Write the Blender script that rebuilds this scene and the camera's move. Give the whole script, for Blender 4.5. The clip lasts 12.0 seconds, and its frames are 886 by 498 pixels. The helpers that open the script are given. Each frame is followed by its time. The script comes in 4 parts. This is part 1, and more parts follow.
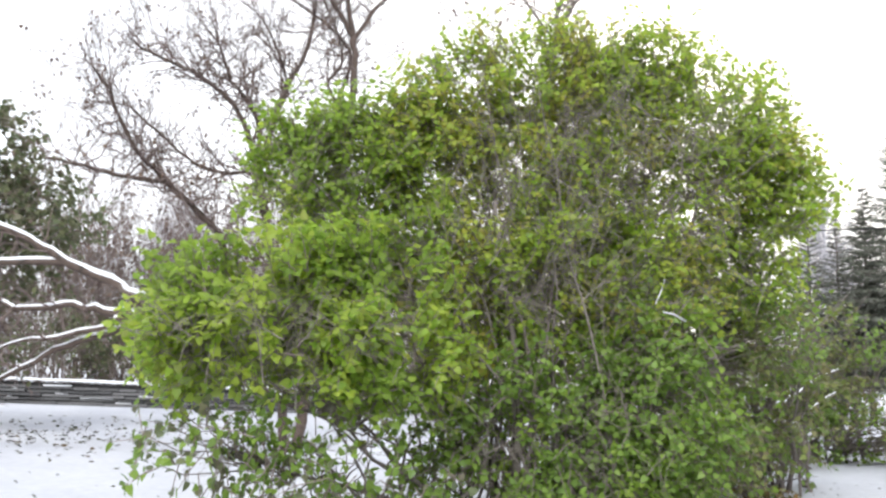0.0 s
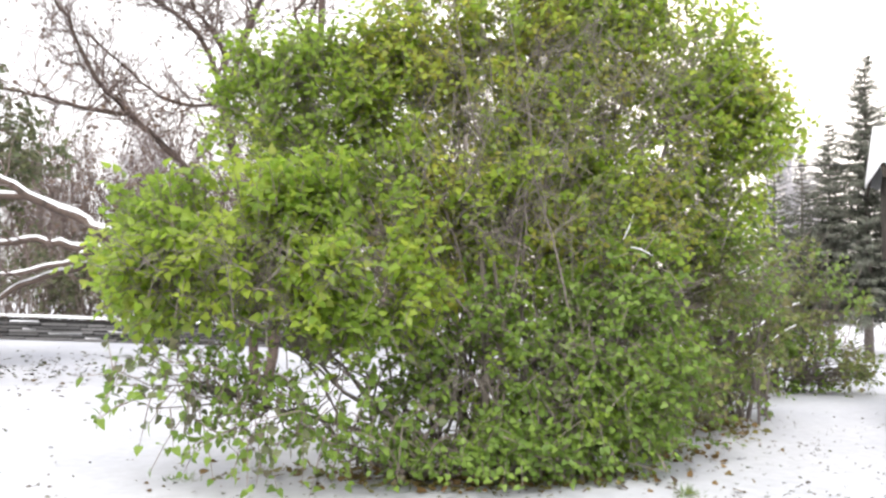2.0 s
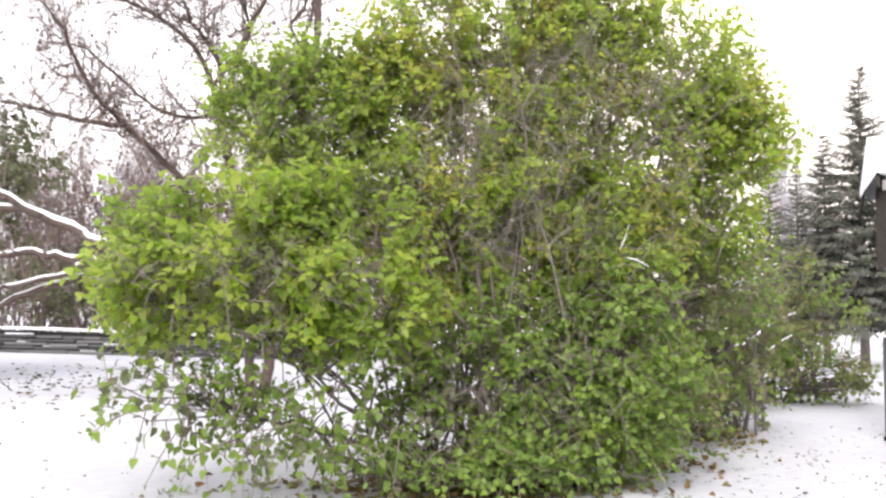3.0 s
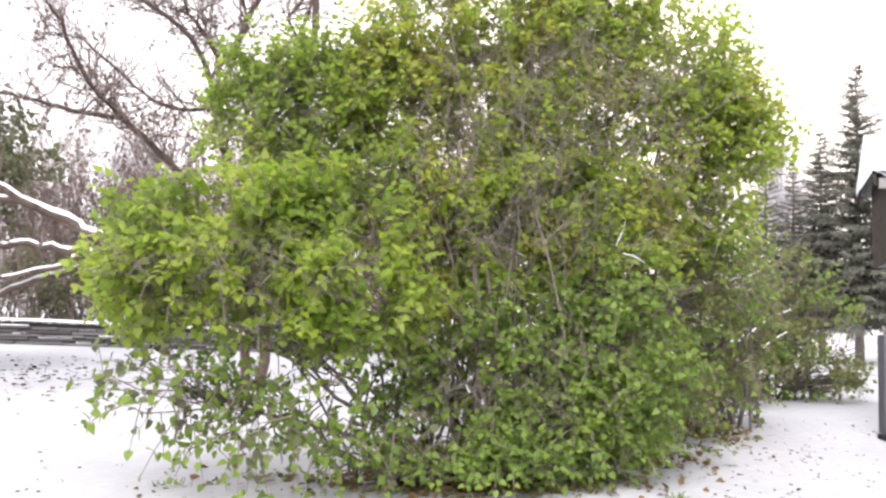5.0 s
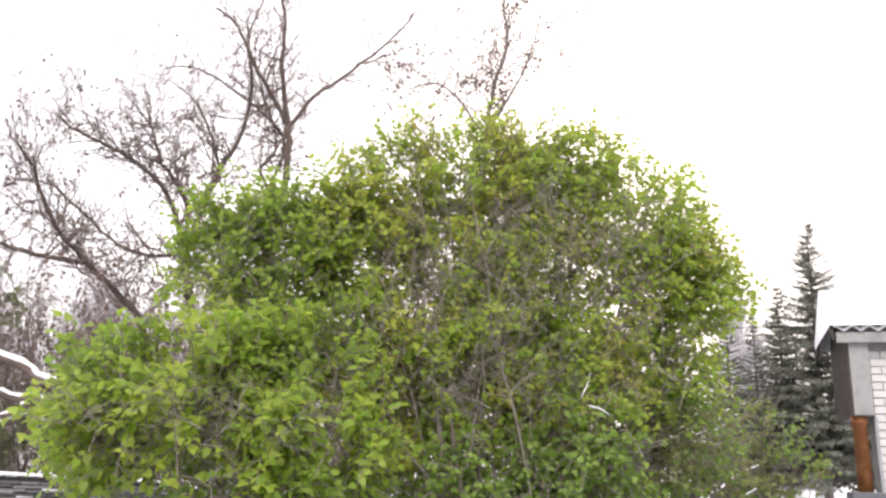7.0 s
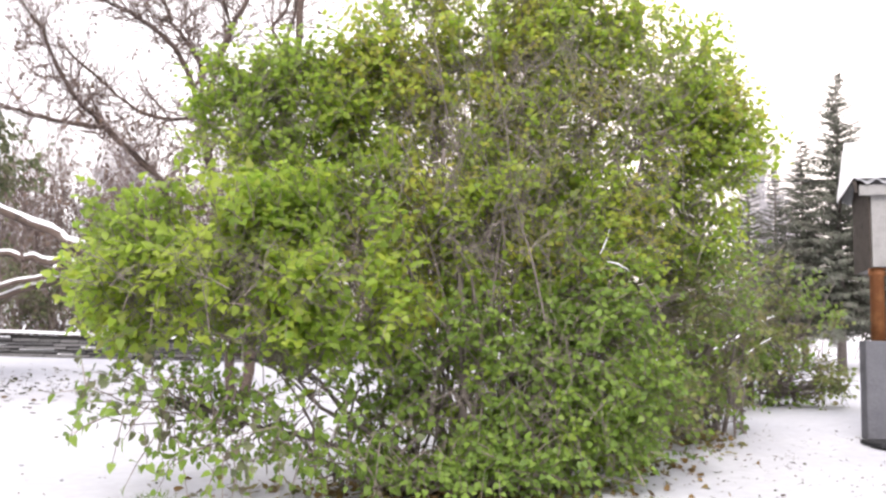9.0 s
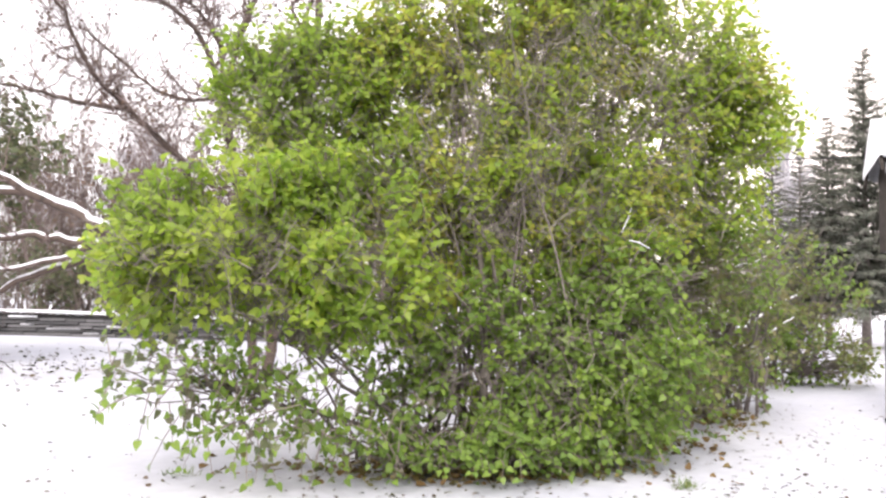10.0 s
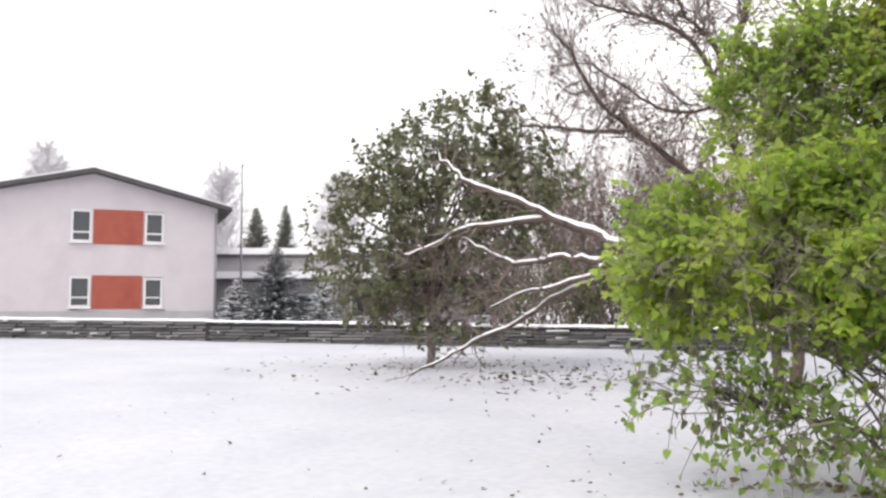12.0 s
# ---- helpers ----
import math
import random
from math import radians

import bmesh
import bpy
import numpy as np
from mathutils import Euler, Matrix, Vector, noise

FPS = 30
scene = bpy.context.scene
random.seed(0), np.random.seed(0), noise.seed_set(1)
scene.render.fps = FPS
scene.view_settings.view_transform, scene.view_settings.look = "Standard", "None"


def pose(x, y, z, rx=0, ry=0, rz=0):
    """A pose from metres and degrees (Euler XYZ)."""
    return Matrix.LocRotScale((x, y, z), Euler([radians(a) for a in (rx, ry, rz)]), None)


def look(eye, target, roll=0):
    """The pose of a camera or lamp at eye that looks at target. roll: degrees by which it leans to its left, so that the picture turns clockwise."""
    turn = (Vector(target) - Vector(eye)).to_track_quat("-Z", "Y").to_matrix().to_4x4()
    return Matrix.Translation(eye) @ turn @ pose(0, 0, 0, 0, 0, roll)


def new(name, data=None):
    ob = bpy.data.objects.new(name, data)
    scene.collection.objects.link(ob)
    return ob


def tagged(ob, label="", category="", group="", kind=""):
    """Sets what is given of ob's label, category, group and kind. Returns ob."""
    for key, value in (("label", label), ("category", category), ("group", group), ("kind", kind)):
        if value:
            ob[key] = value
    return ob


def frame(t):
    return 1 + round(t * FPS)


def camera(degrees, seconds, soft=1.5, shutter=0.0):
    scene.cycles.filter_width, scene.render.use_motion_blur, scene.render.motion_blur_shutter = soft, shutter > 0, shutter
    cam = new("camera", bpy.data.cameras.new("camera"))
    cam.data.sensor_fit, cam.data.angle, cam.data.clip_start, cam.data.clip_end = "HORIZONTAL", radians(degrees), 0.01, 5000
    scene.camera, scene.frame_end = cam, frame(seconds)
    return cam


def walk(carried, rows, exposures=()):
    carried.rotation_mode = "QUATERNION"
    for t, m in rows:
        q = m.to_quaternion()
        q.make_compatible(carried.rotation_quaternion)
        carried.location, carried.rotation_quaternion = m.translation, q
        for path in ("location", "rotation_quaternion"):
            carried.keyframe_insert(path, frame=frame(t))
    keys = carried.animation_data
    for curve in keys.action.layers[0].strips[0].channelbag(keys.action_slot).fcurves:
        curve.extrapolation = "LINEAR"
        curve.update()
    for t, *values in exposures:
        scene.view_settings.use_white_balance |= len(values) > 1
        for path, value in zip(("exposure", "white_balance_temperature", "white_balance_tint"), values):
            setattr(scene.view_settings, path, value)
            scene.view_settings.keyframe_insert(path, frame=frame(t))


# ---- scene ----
cam = camera(56.4, 12.0, soft=2.6, shutter=0.0)
EYE = (0.0, 0.0, 1.55)
# seconds, yaw, pitch, roll of a camera held in one spot
TURNS = [
    (0.0, -0.58, 9.23, -1.71),
    (0.5, -1.48, 6.47, -1.31),
    (1.0, -2.13, 5.41, -1.27),
    (1.5, -2.31, 5.40, -1.36),
    (2.0, -2.63, 4.79, -1.52),
    (2.5, -2.81, 5.02, -1.40),
    (3.0, -2.88, 5.57, -1.35),
    (5.0, -3.16, 5.20, -1.77),
    (5.5, -3.46, 7.14, -1.93),
    (6.0, -4.76, 12.02, -2.02),
    (6.5, -5.43, 15.28, -2.08),
    (6.7, -5.62, 15.64, -2.11),
    (8.3, -5.27, 12.47, -1.84),
    (8.5, -5.03, 10.96, -1.74),
    (9.0, -4.17, 5.83, -1.40),
    (9.5, -2.87, 4.24, -1.08),
    (10.0, -2.74, 4.37, -1.33),
    (10.5, -3.24, 3.94, -1.53),
    (11.0, -1.06, 3.54, -1.13),
    (11.2, 3.10, 3.61, -0.75),
    (11.5, 11.48, 4.00, 0.08),
    (11.7, 18.76, 3.95, 0.76),
    (12.0, 31.98, 4.84, 0.35)
]
# seconds, stops, kelvin, tint
EXPOSURES = [(0.0, 1.02, 6100, 9), (0.6, 1.17, 6250, 8), (1.6, 1.25, 6380, 9), (3.0, 1.26, 6500, 15), (6.0, 1.26, 6500, 16), (6.7, 1.07, 6500, 16), (8.3, 1.0, 6500, 16),
             (9.0, 1.28, 6500, 17), (10.0, 1.37, 6500, 17), (11.0, 1.45, 6500, 17), (11.5, 1.46, 6500, 15), (12.0, 0.8, 6500, 12)]
walk(cam, [(t, pose(*EYE, 90 + p, r, y)) for t, y, p, r in TURNS], EXPOSURES)

# ---- sky and light: a bright overcast winter day ----
world = bpy.data.worlds.new("overcast_sky")
scene.world = world
world.use_nodes = True
wn, wl = world.node_tree.nodes, world.node_tree.links
wn.clear()
sky = wn.new("ShaderNodeTexSky")
sky.sky_type, sky.sun_disc = "NISHITA", False
sky.sun_elevation, sky.sun_rotation = radians(28), radians(20)
sky.dust_density, sky.air_density = 4.0, 1.5
scaled = wn.new("ShaderNodeVectorMath")
scaled.operation = "SCALE"
scaled.inputs["Scale"].default_value = 0.10
cloud_noise = wn.new("ShaderNodeTexNoise")
cloud_noise.inputs["Scale"].default_value = 1.6
cloud_noise.inputs["Detail"].default_value = 4
cloud_ramp = wn.new("ShaderNodeValToRGB")
cloud_ramp.color_ramp.elements[0].position, cloud_ramp.color_ramp.elements[0].color = 0.25, (0.86, 0.88, 0.92, 1)
cloud_ramp.color_ramp.elements[1].position, cloud_ramp.color_ramp.elements[1].color = 0.6, (1.0, 0.985, 0.985, 1)
mixer = wn.new("ShaderNodeMix")
mixer.data_type = "RGBA"
mixer.inputs[0].default_value = 0.88
back = wn.new("ShaderNodeBackground")
back.inputs["Strength"].default_value = 0.9
out = wn.new("ShaderNodeOutputWorld")
wl.new(sky.outputs[0], scaled.inputs[0])
wl.new(cloud_noise.outputs["Fac"], cloud_ramp.inputs[0])
wl.new(scaled.outputs[0], mixer.inputs[6])
wl.new(cloud_ramp.outputs[0], mixer.inputs[7])
wl.new(mixer.outputs[2], back.inputs["Color"])
wl.new(back.outputs[0], out.inputs[0])
sun = new("sun", bpy.data.lights.new("sun", "SUN"))
sun.data.energy, sun.data.angle, sun.data.color = 1.5, radians(30), (1.0, 0.97, 0.92)
sun.matrix_world = look((0, 0, 20), (7, 18, 0))

# ---- materials ----
def material(name, base, vary=(), rough=0.8, scale=4.0, bump=0.2, bump_scale=30.0, island=0.0, through_light=0.0, spec=0.3):
    """A surface of a base colour that drifts to the colours of vary at two scales, with fine relief."""
    m = bpy.data.materials.new(name)
    m.use_nodes = True
    n, l = m.node_tree.nodes, m.node_tree.links
    bsdf = n["Principled BSDF"]
    bsdf.inputs["Roughness"].default_value = rough
    bsdf.inputs["Specular IOR Level"].default_value = spec
    coord = n.new("ShaderNodeTexCoord")
    colours = [base, *vary] if vary else [base, tuple(c * 0.8 for c in base)]
    ramp = n.new("ShaderNodeValToRGB")
    els = ramp.color_ramp.elements
    while len(els) < len(colours):
        els.new(0.5)
    for i, c in enumerate(colours):
        els[i].position = 0.3 + 0.4 * i / (len(colours) - 1)
        els[i].color = (*c, 1)
    if island:
        geo = n.new("ShaderNodeNewGeometry" if island == 1 else "ShaderNodeObjectInfo")
        for i in range(len(colours)):
            els[i].position = i / (len(colours) - 1)
        l.new(geo.outputs["Random Per Island" if island == 1 else "Random"], ramp.inputs[0])
    else:
        big = n.new("ShaderNodeTexNoise")
        big.inputs["Scale"].default_value, big.inputs["Detail"].default_value = scale, 6
        l.new(coord.outputs["Object"], big.inputs["Vector"])
        l.new(big.outputs["Fac"], ramp.inputs[0])
    fine = n.new("ShaderNodeTexNoise")
    fine.inputs["Scale"].default_value, fine.inputs["Detail"].default_value = bump_scale, 5
    l.new(coord.outputs["Object"], fine.inputs["Vector"])
    shade = n.new("ShaderNodeMapRange")
    shade.inputs["To Min"].default_value, shade.inputs["To Max"].default_value = 0.82, 1.15
    l.new(fine.outputs["Fac"], shade.inputs["Value"])
    mult = n.new("ShaderNodeVectorMath")
    mult.operation = "SCALE"
    l.new(ramp.outputs[0], mult.inputs[0])
    l.new(shade.outputs[0], mult.inputs["Scale"])
    l.new(mult.outputs[0], bsdf.inputs["Base Color"])
    if bump:
        b = n.new("ShaderNodeBump")
        b.inputs["Strength"].default_value = bump
        b.inputs["Distance"].default_value = 0.02
        l.new(fine.outputs["Fac"], b.inputs["Height"])
        l.new(b.outputs[0], bsdf.inputs["Normal"])
    if through_light:
        tr = n.new("ShaderNodeBsdfTranslucent")
        mix = n.new("ShaderNodeMixShader")
        mix.inputs[0].default_value = through_light
        l.new(mult.outputs[0], tr.inputs["Color"])
        l.new(bsdf.outputs[0], mix.inputs[1])
        l.new(tr.outputs[0], mix.inputs[2])
        l.new(mix.outputs[0], n["Material Output"].inputs["Surface"])
    return m


SNOW = material("snow", (0.445, 0.452, 0.495), [(0.52, 0.522, 0.55)], rough=0.6, scale=0.6, bump=0.35, bump_scale=9.0)
SNOW_CAP = material("snow_cap", (0.80, 0.81, 0.84), [(0.86, 0.86, 0.88)], rough=0.6, scale=2.0, bump=0.3, bump_scale=25.0)
LEAF_GREEN = material("leaf_green", (0.225, 0.350, 0.052), [(0.285, 0.410, 0.060), (0.350, 0.460, 0.075), (0.250, 0.370, 0.075)], rough=0.42, island=1, bump=0.15, bump_scale=60, through_light=0.66, spec=0.5)
LEAF_BRIGHT = material("leaf_bright_green", (0.270, 0.420, 0.055), [(0.355, 0.500, 0.062), (0.440, 0.520, 0.070), (0.325, 0.455, 0.085), (0.390, 0.430, 0.100)], rough=0.42, island=1, bump=0.15, bump_scale=60, through_light=0.66, spec=0.5)
LEAF_YELLOW = material("leaf_yellowing", (0.460, 0.530, 0.080), [(0.370, 0.490, 0.080), (0.540, 0.530, 0.090), (0.460, 0.410, 0.125), (0.380, 0.490, 0.095), (0.490, 0.550, 0.095)], rough=0.5, island=1, bump=0.15, bump_scale=60, through_light=0.66)
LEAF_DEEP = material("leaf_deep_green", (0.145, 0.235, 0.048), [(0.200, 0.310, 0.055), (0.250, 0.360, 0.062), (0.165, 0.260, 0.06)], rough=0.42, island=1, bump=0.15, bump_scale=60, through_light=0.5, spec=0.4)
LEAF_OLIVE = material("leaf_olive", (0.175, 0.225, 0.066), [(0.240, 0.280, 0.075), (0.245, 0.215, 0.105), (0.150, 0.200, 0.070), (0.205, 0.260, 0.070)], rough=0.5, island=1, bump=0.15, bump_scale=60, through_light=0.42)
# leaves of the dark tree and hedge; also the painted shade of the lilac skirt
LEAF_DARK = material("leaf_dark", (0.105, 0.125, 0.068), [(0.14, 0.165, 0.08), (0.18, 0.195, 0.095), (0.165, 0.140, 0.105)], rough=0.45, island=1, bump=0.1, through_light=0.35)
LEAF_DRY = material("leaf_dry", (0.14, 0.10, 0.085), [(0.20, 0.14, 0.105), (0.11, 0.082, 0.078), (0.22, 0.15, 0.10)], rough=0.8, island=1, bump=0.1, through_light=0.2)
LEAF_FALLEN = material("leaf_fallen", (0.05, 0.055, 0.03), [(0.09, 0.09, 0.035), (0.12, 0.08, 0.04), (0.06, 0.05, 0.045)], rough=0.7, island=1, bump=0.1)
LEAF_GOLD = material("leaf_gold", (0.22, 0.14, 0.045), [(0.14, 0.085, 0.035), (0.22, 0.19, 0.06), (0.10, 0.11, 0.04)], rough=0.7, island=1, bump=0.1)
GRASS = material("grass_green", (0.10, 0.17, 0.04), [(0.16, 0.22, 0.06), (0.2, 0.2, 0.08)], rough=0.7, island=1, bump=0.1)
BARK = material("bark_greybrown", (0.150, 0.122, 0.110), [(0.20, 0.172, 0.155), (0.115, 0.093, 0.083)], rough=0.9, scale=9, bump=0.6, bump_scale=45)
BARK_PALE = material("bark_lichen", (0.27, 0.235, 0.20), [(0.20, 0.168, 0.145), (0.32, 0.30, 0.25)], rough=0.9, scale=9, bump=0.5, bump_scale=45)
BARK_RED = material("bark_redbrown", (0.085, 0.062, 0.052), [(0.12, 0.088, 0.072), (0.06, 0.047, 0.04)], rough=0.9, scale=8, bump=0.6, bump_scale=45)
TWIG = material("twig_brown", (0.25, 0.205, 0.18), [(0.19, 0.15, 0.13), (0.31, 0.26, 0.225)], rough=0.9, island=1, bump=0.0)
TWIG_RED = material("twig_russet", (0.19, 0.145, 0.13), [(0.145, 0.108, 0.098), (0.23, 0.175, 0.155), (0.24, 0.205, 0.195)], rough=0.9, island=1, bump=0.0)
TWIG_FROST = material("twig_frosted", (0.50, 0.48, 0.50), [(0.62, 0.60, 0.62), (0.42, 0.40, 0.42)], rough=0.9, island=1, bump=0.0)
NEEDLES = material("spruce_needles", (0.115, 0.128, 0.095), [(0.16, 0.172, 0.125), (0.145, 0.155, 0.13), (0.19, 0.172, 0.145)], rough=0.7, island=1, bump=0.0)
NEEDLES_BLUE = material("juniper_needles", (0.07, 0.085, 0.085), [(0.10, 0.115, 0.12), (0.16, 0.17, 0.18)], rough=0.7, island=1, bump=0.0)
STONE = material("wall_stone", (0.09, 0.088, 0.088), [(0.14, 0.136, 0.134), (0.22, 0.213, 0.21), (0.115, 0.112, 0.11)], rough=0.85, bump=0.7, bump_scale=18, island=2)
STONE_REST = material("wall_stone_far", (0.09, 0.088, 0.088), [(0.14, 0.136, 0.134), (0.22, 0.213, 0.21), (0.115, 0.112, 0.11)], rough=0.85, bump=0.7, bump_scale=18, island=1)
STONE_CORE = material("wall_joint", (0.035, 0.034, 0.033), [(0.05, 0.048, 0.046)], rough=0.95, scale=6, bump=0.5)
RENDER_PINK = material("render_pinkish", (0.60, 0.55, 0.567), [(0.63, 0.58, 0.597), (0.57, 0.522, 0.54)], rough=0.9, scale=0.7, bump=0.25, bump_scale=40)
RENDER_GREY = material("render_grey", (0.42, 0.41, 0.42), [(0.48, 0.47, 0.475)], rough=0.9, scale=1.5, bump=0.25, bump_scale=30)
PLINTH = material("plinth_grey", (0.42, 0.40, 0.41), [(0.47, 0.455, 0.46)], rough=0.9, scale=2, bump=0.3)
RED_PANEL = material("panel_red", (0.36, 0.085, 0.058), [(0.39, 0.10, 0.068), (0.32, 0.075, 0.052)], rough=0.6, scale=1.2, bump=0.1)
WHITE_PAINT = material("paint_white", (0.78, 0.77, 0.76), [(0.72, 0.71, 0.70)], rough=0.5, scale=3, bump=0.05)
FASCIA = material("fascia_dark", (0.07, 0.064, 0.062), [(0.10, 0.092, 0.09)], rough=0.7, scale=3, bump=0.1)
METAL_GREY = material("metal_grey", (0.22, 0.22, 0.23), [(0.30, 0.30, 0.31)], rough=0.5, scale=5, bump=0.05)
BRICK_WHITE = material("brick_white", (0.50, 0.48, 0.47), [(0.57, 0.55, 0.53), (0.43, 0.42, 0.41)], rough=0.85, scale=5, bump=0.4, bump_scale=60)
MORTAR = material("mortar", (0.22, 0.21, 0.205), [(0.28, 0.27, 0.26)], rough=0.95, scale=8, bump=0.4)
BOARD_DARK = material("board_dark", (0.058, 0.048, 0.042), [(0.08, 0.067, 0.058), (0.045, 0.038, 0.034)], rough=0.85, scale=7, bump=0.3, spec=0.1)
BOARD_GREY = material("board_grey", (0.25, 0.243, 0.236), [(0.29, 0.283, 0.275), (0.22, 0.214, 0.21)], rough=0.8, scale=4, bump=0.2)
POST_WOOD = material("post_wood", (0.27, 0.105, 0.035), [(0.21, 0.08, 0.028), (0.31, 0.135, 0.05)], rough=0.6, scale=6, bump=0.3)
CONCRETE = material("concrete", (0.105, 0.105, 0.118), [(0.135, 0.135, 0.148)], rough=0.9, scale=4, bump=0.4)
DARK_MATTE = material("dark_matte", (0.025, 0.025, 0.027), rough=0.7)


def glass_material():
    m = bpy.data.materials.new("window_glass")
    m.use_nodes = True
    b = m.node_tree.nodes["Principled BSDF"]
    b.inputs["Base Color"].default_value = (0.05, 0.055, 0.065, 1)
    b.inputs["Roughness"].default_value = 0.06
    b.inputs["Specular IOR Level"].default_value = 0.7
    return m


GLASS = glass_material()


# ---- shape helpers ----
class Bag:
    """Collects vertices and faces for one mesh."""
    def __init__(self):
        self.v, self.f = [], []

    def add(self, verts, faces):
        k = len(self.v)
        self.v.extend(verts)
        self.f.extend([tuple(i + k for i in f) for f in faces])

    def tube(self, pts, radii, sides=6, cap=True):
        pts = [Vector(p) for p in pts]
        k, n = len(self.v), len(pts)
        side = None
        for i, p in enumerate(pts):
            along = (pts[min(i + 1, n - 1)] - pts[max(i - 1, 0)]).normalized()
            if side is None:
                side = along.orthogonal().normalized()
            else:
                side = (side - along * side.dot(along))
                side = side.normalized() if side.length > 1e-6 else along.orthogonal().normalized()
            up = along.cross(side)
            for s in range(sides):
                a = 2 * math.pi * s / sides
                self.v.append(p + (side * math.cos(a) + up * math.sin(a)) * radii[i])
        for i in range(n - 1):
            for s in range(sides):
                a, b = k + i * sides + s, k + i * sides + (s + 1) % sides
                self.f.append((a, b, b + sides, a + sides))
        if cap:
            self.f.append(tuple(k + s for s in reversed(range(sides))))
            self.f.append(tuple(k + (n - 1) * sides + s for s in range(sides)))

    def box(self, lo, hi):
        x0, y0, z0 = lo
        x1, y1, z1 = hi
        self.add([Vector(c) for c in ((x0, y0, z0), (x1, y0, z0), (x1, y1, z0), (x0, y1, z0), (x0, y0, z1), (x1, y0, z1), (x1, y1, z1), (x0, y1, z1))],
                 [(0, 3, 2, 1), (4, 5, 6, 7), (0, 1, 5, 4), (1, 2, 6, 5), (2, 3, 7, 6), (3, 0, 4, 7)])

    def mesh(self, name, mat, smooth=True):
        me = bpy.data.meshes.new(name)
        me.from_pydata([tuple(v) for v in self.v], [], self.f)
        me.materials.append(mat)
        if smooth:
            me.polygons.foreach_set("use_smooth", [True] * len(me.polygons))
        me.update()
        return me


def thing(name, place, label, category, group="", kind=""):
    ob = new(name)
    ob.location = place
    ob.empty_display_size = 0.2
    return tagged(ob, label, category, group, kind)


def part(name, bag, mat, parent, label="", kind="", smooth=True, bevel=0.0):
    """One mesh, given in world metres, linked under its thing."""
    me = bag.mesh(name, mat, smooth) if isinstance(bag, Bag) else bag
    ob = new(name, me)
    if parent is not None:
        ob.parent = parent
        top = parent.parent if parent.parent is not None else parent
        me.transform(Matrix.Translation(-top.location))
    if bevel:
        b = ob.modifiers.new("bevel", "BEVEL")
        b.width, b.segments, b.limit_method = bevel, 2, "ANGLE"
    if label:
        ob["label"] = label
    if kind:
        ob["kind"] = kind
    return ob


def leaf_shape(length, width, fold=0.18, droop=0.12):
    """A pointed heart-shaped leaf folded along its rib, base at the origin, tip along y."""
    h = width / 2
    v = [(0, 0, 0), (0, length * 0.5, 0), (0, length, -length * droop),
         (-h * 0.75, -length * 0.06, h * fold), (-h, length * 0.3, h * fold * 1.5), (-h * 0.55, length * 0.68, h * fold * 0.6),
         (h * 0.75, -length * 0.06, h * fold), (h, length * 0.3, h * fold * 1.5), (h * 0.55, length * 0.68, h * fold * 0.6)]
    f = [(0, 1, 4, 3), (1, 2, 5, 4), (1, 0, 6, 7), (2, 1, 7, 8)]
    return np.array(v, dtype=float), f


def blade_shape(length, width):
    h = width / 2
    return np.array([(0, 0, 0), (-h, length * 0.45, h * 0.3), (0, length, -length * 0.1), (h, length * 0.45, h * 0.3)], dtype=float), [(0, 3, 2, 1)]


def many(name, shape, places, along, normals, sizes, mat, second=None, kinds=None):
    """A mesh of many small pieces of one shape, each with its own place, direction and size."""
    base, faces = shape
    P, A, N, S = (np.asarray(a, dtype=float) for a in (places, along, normals, sizes))
    A = A / np.linalg.norm(A, axis=1, keepdims=True)
    X = np.cross(A, N)
    X /= np.maximum(np.linalg.norm(X, axis=1, keepdims=True), 1e-6)
    Z = np.cross(X, A)
    V = P[:, None, :] + S[:, None, None] * (base[None, :, 0, None] * X[:, None, :] + base[None, :, 1, None] * A[:, None, :] + base[None, :, 2, None] * Z[:, None, :])
    k, m = len(base), len(P)
    F = (np.array(faces)[None, :, :] + (np.arange(m) * k)[:, None, None]).reshape(-1, len(faces[0]))
    me = bpy.data.meshes.new(name)
    me.vertices.add(m * k)
    me.vertices.foreach_set("co", V.reshape(-1))
    c = F.shape[1]
    me.loops.add(F.size)
    me.loops.foreach_set("vertex_index", F.reshape(-1).astype(np.int32))
    me.polygons.add(len(F))
    me.polygons.foreach_set("loop_start", (np.arange(len(F)) * c).astype(np.int32))
    me.update(calc_edges=True)
    me.validate()
    me.materials.append(mat)
    if second:
        me.materials.append(second)
        me.polygons.foreach_set("material_index", np.repeat(np.asarray(kinds, dtype=np.int32), len(faces)))
    return me


RNG = np.random.default_rng(7)


def unit(v):
    v = np.asarray(v, dtype=float)
    return v / max(np.linalg.norm(v), 1e-9)


def ground_z(x, y):
    """The snowy lawn rises gently ahead and to both sides."""
    z = 0.03 * (math.sqrt(x * x + 4) - 2) + 0.02 * (math.sqrt(y * y + 9) + y - 3 * math.exp(-y * y / 50)) / 2
    return 2.0 * math.tanh(z / 2.0)


def bend(a, b, n, sag, wobble):
    """A wavy line of n points from a to b."""
    a, b = np.asarray(a, float), np.asarray(b, float)
    pts = []
    drift = np.zeros(3)
    for i in range(n):
        s = i / (n - 1)
        if 0 < i < n - 1:
            drift = drift * 0.6 + RNG.normal(0, wobble, 3)
        else:
            drift = drift * 0
        pts.append(tuple(a + (b - a) * s + np.array((0, 0, sag * 4 * s * (1 - s))) + drift))
    return pts


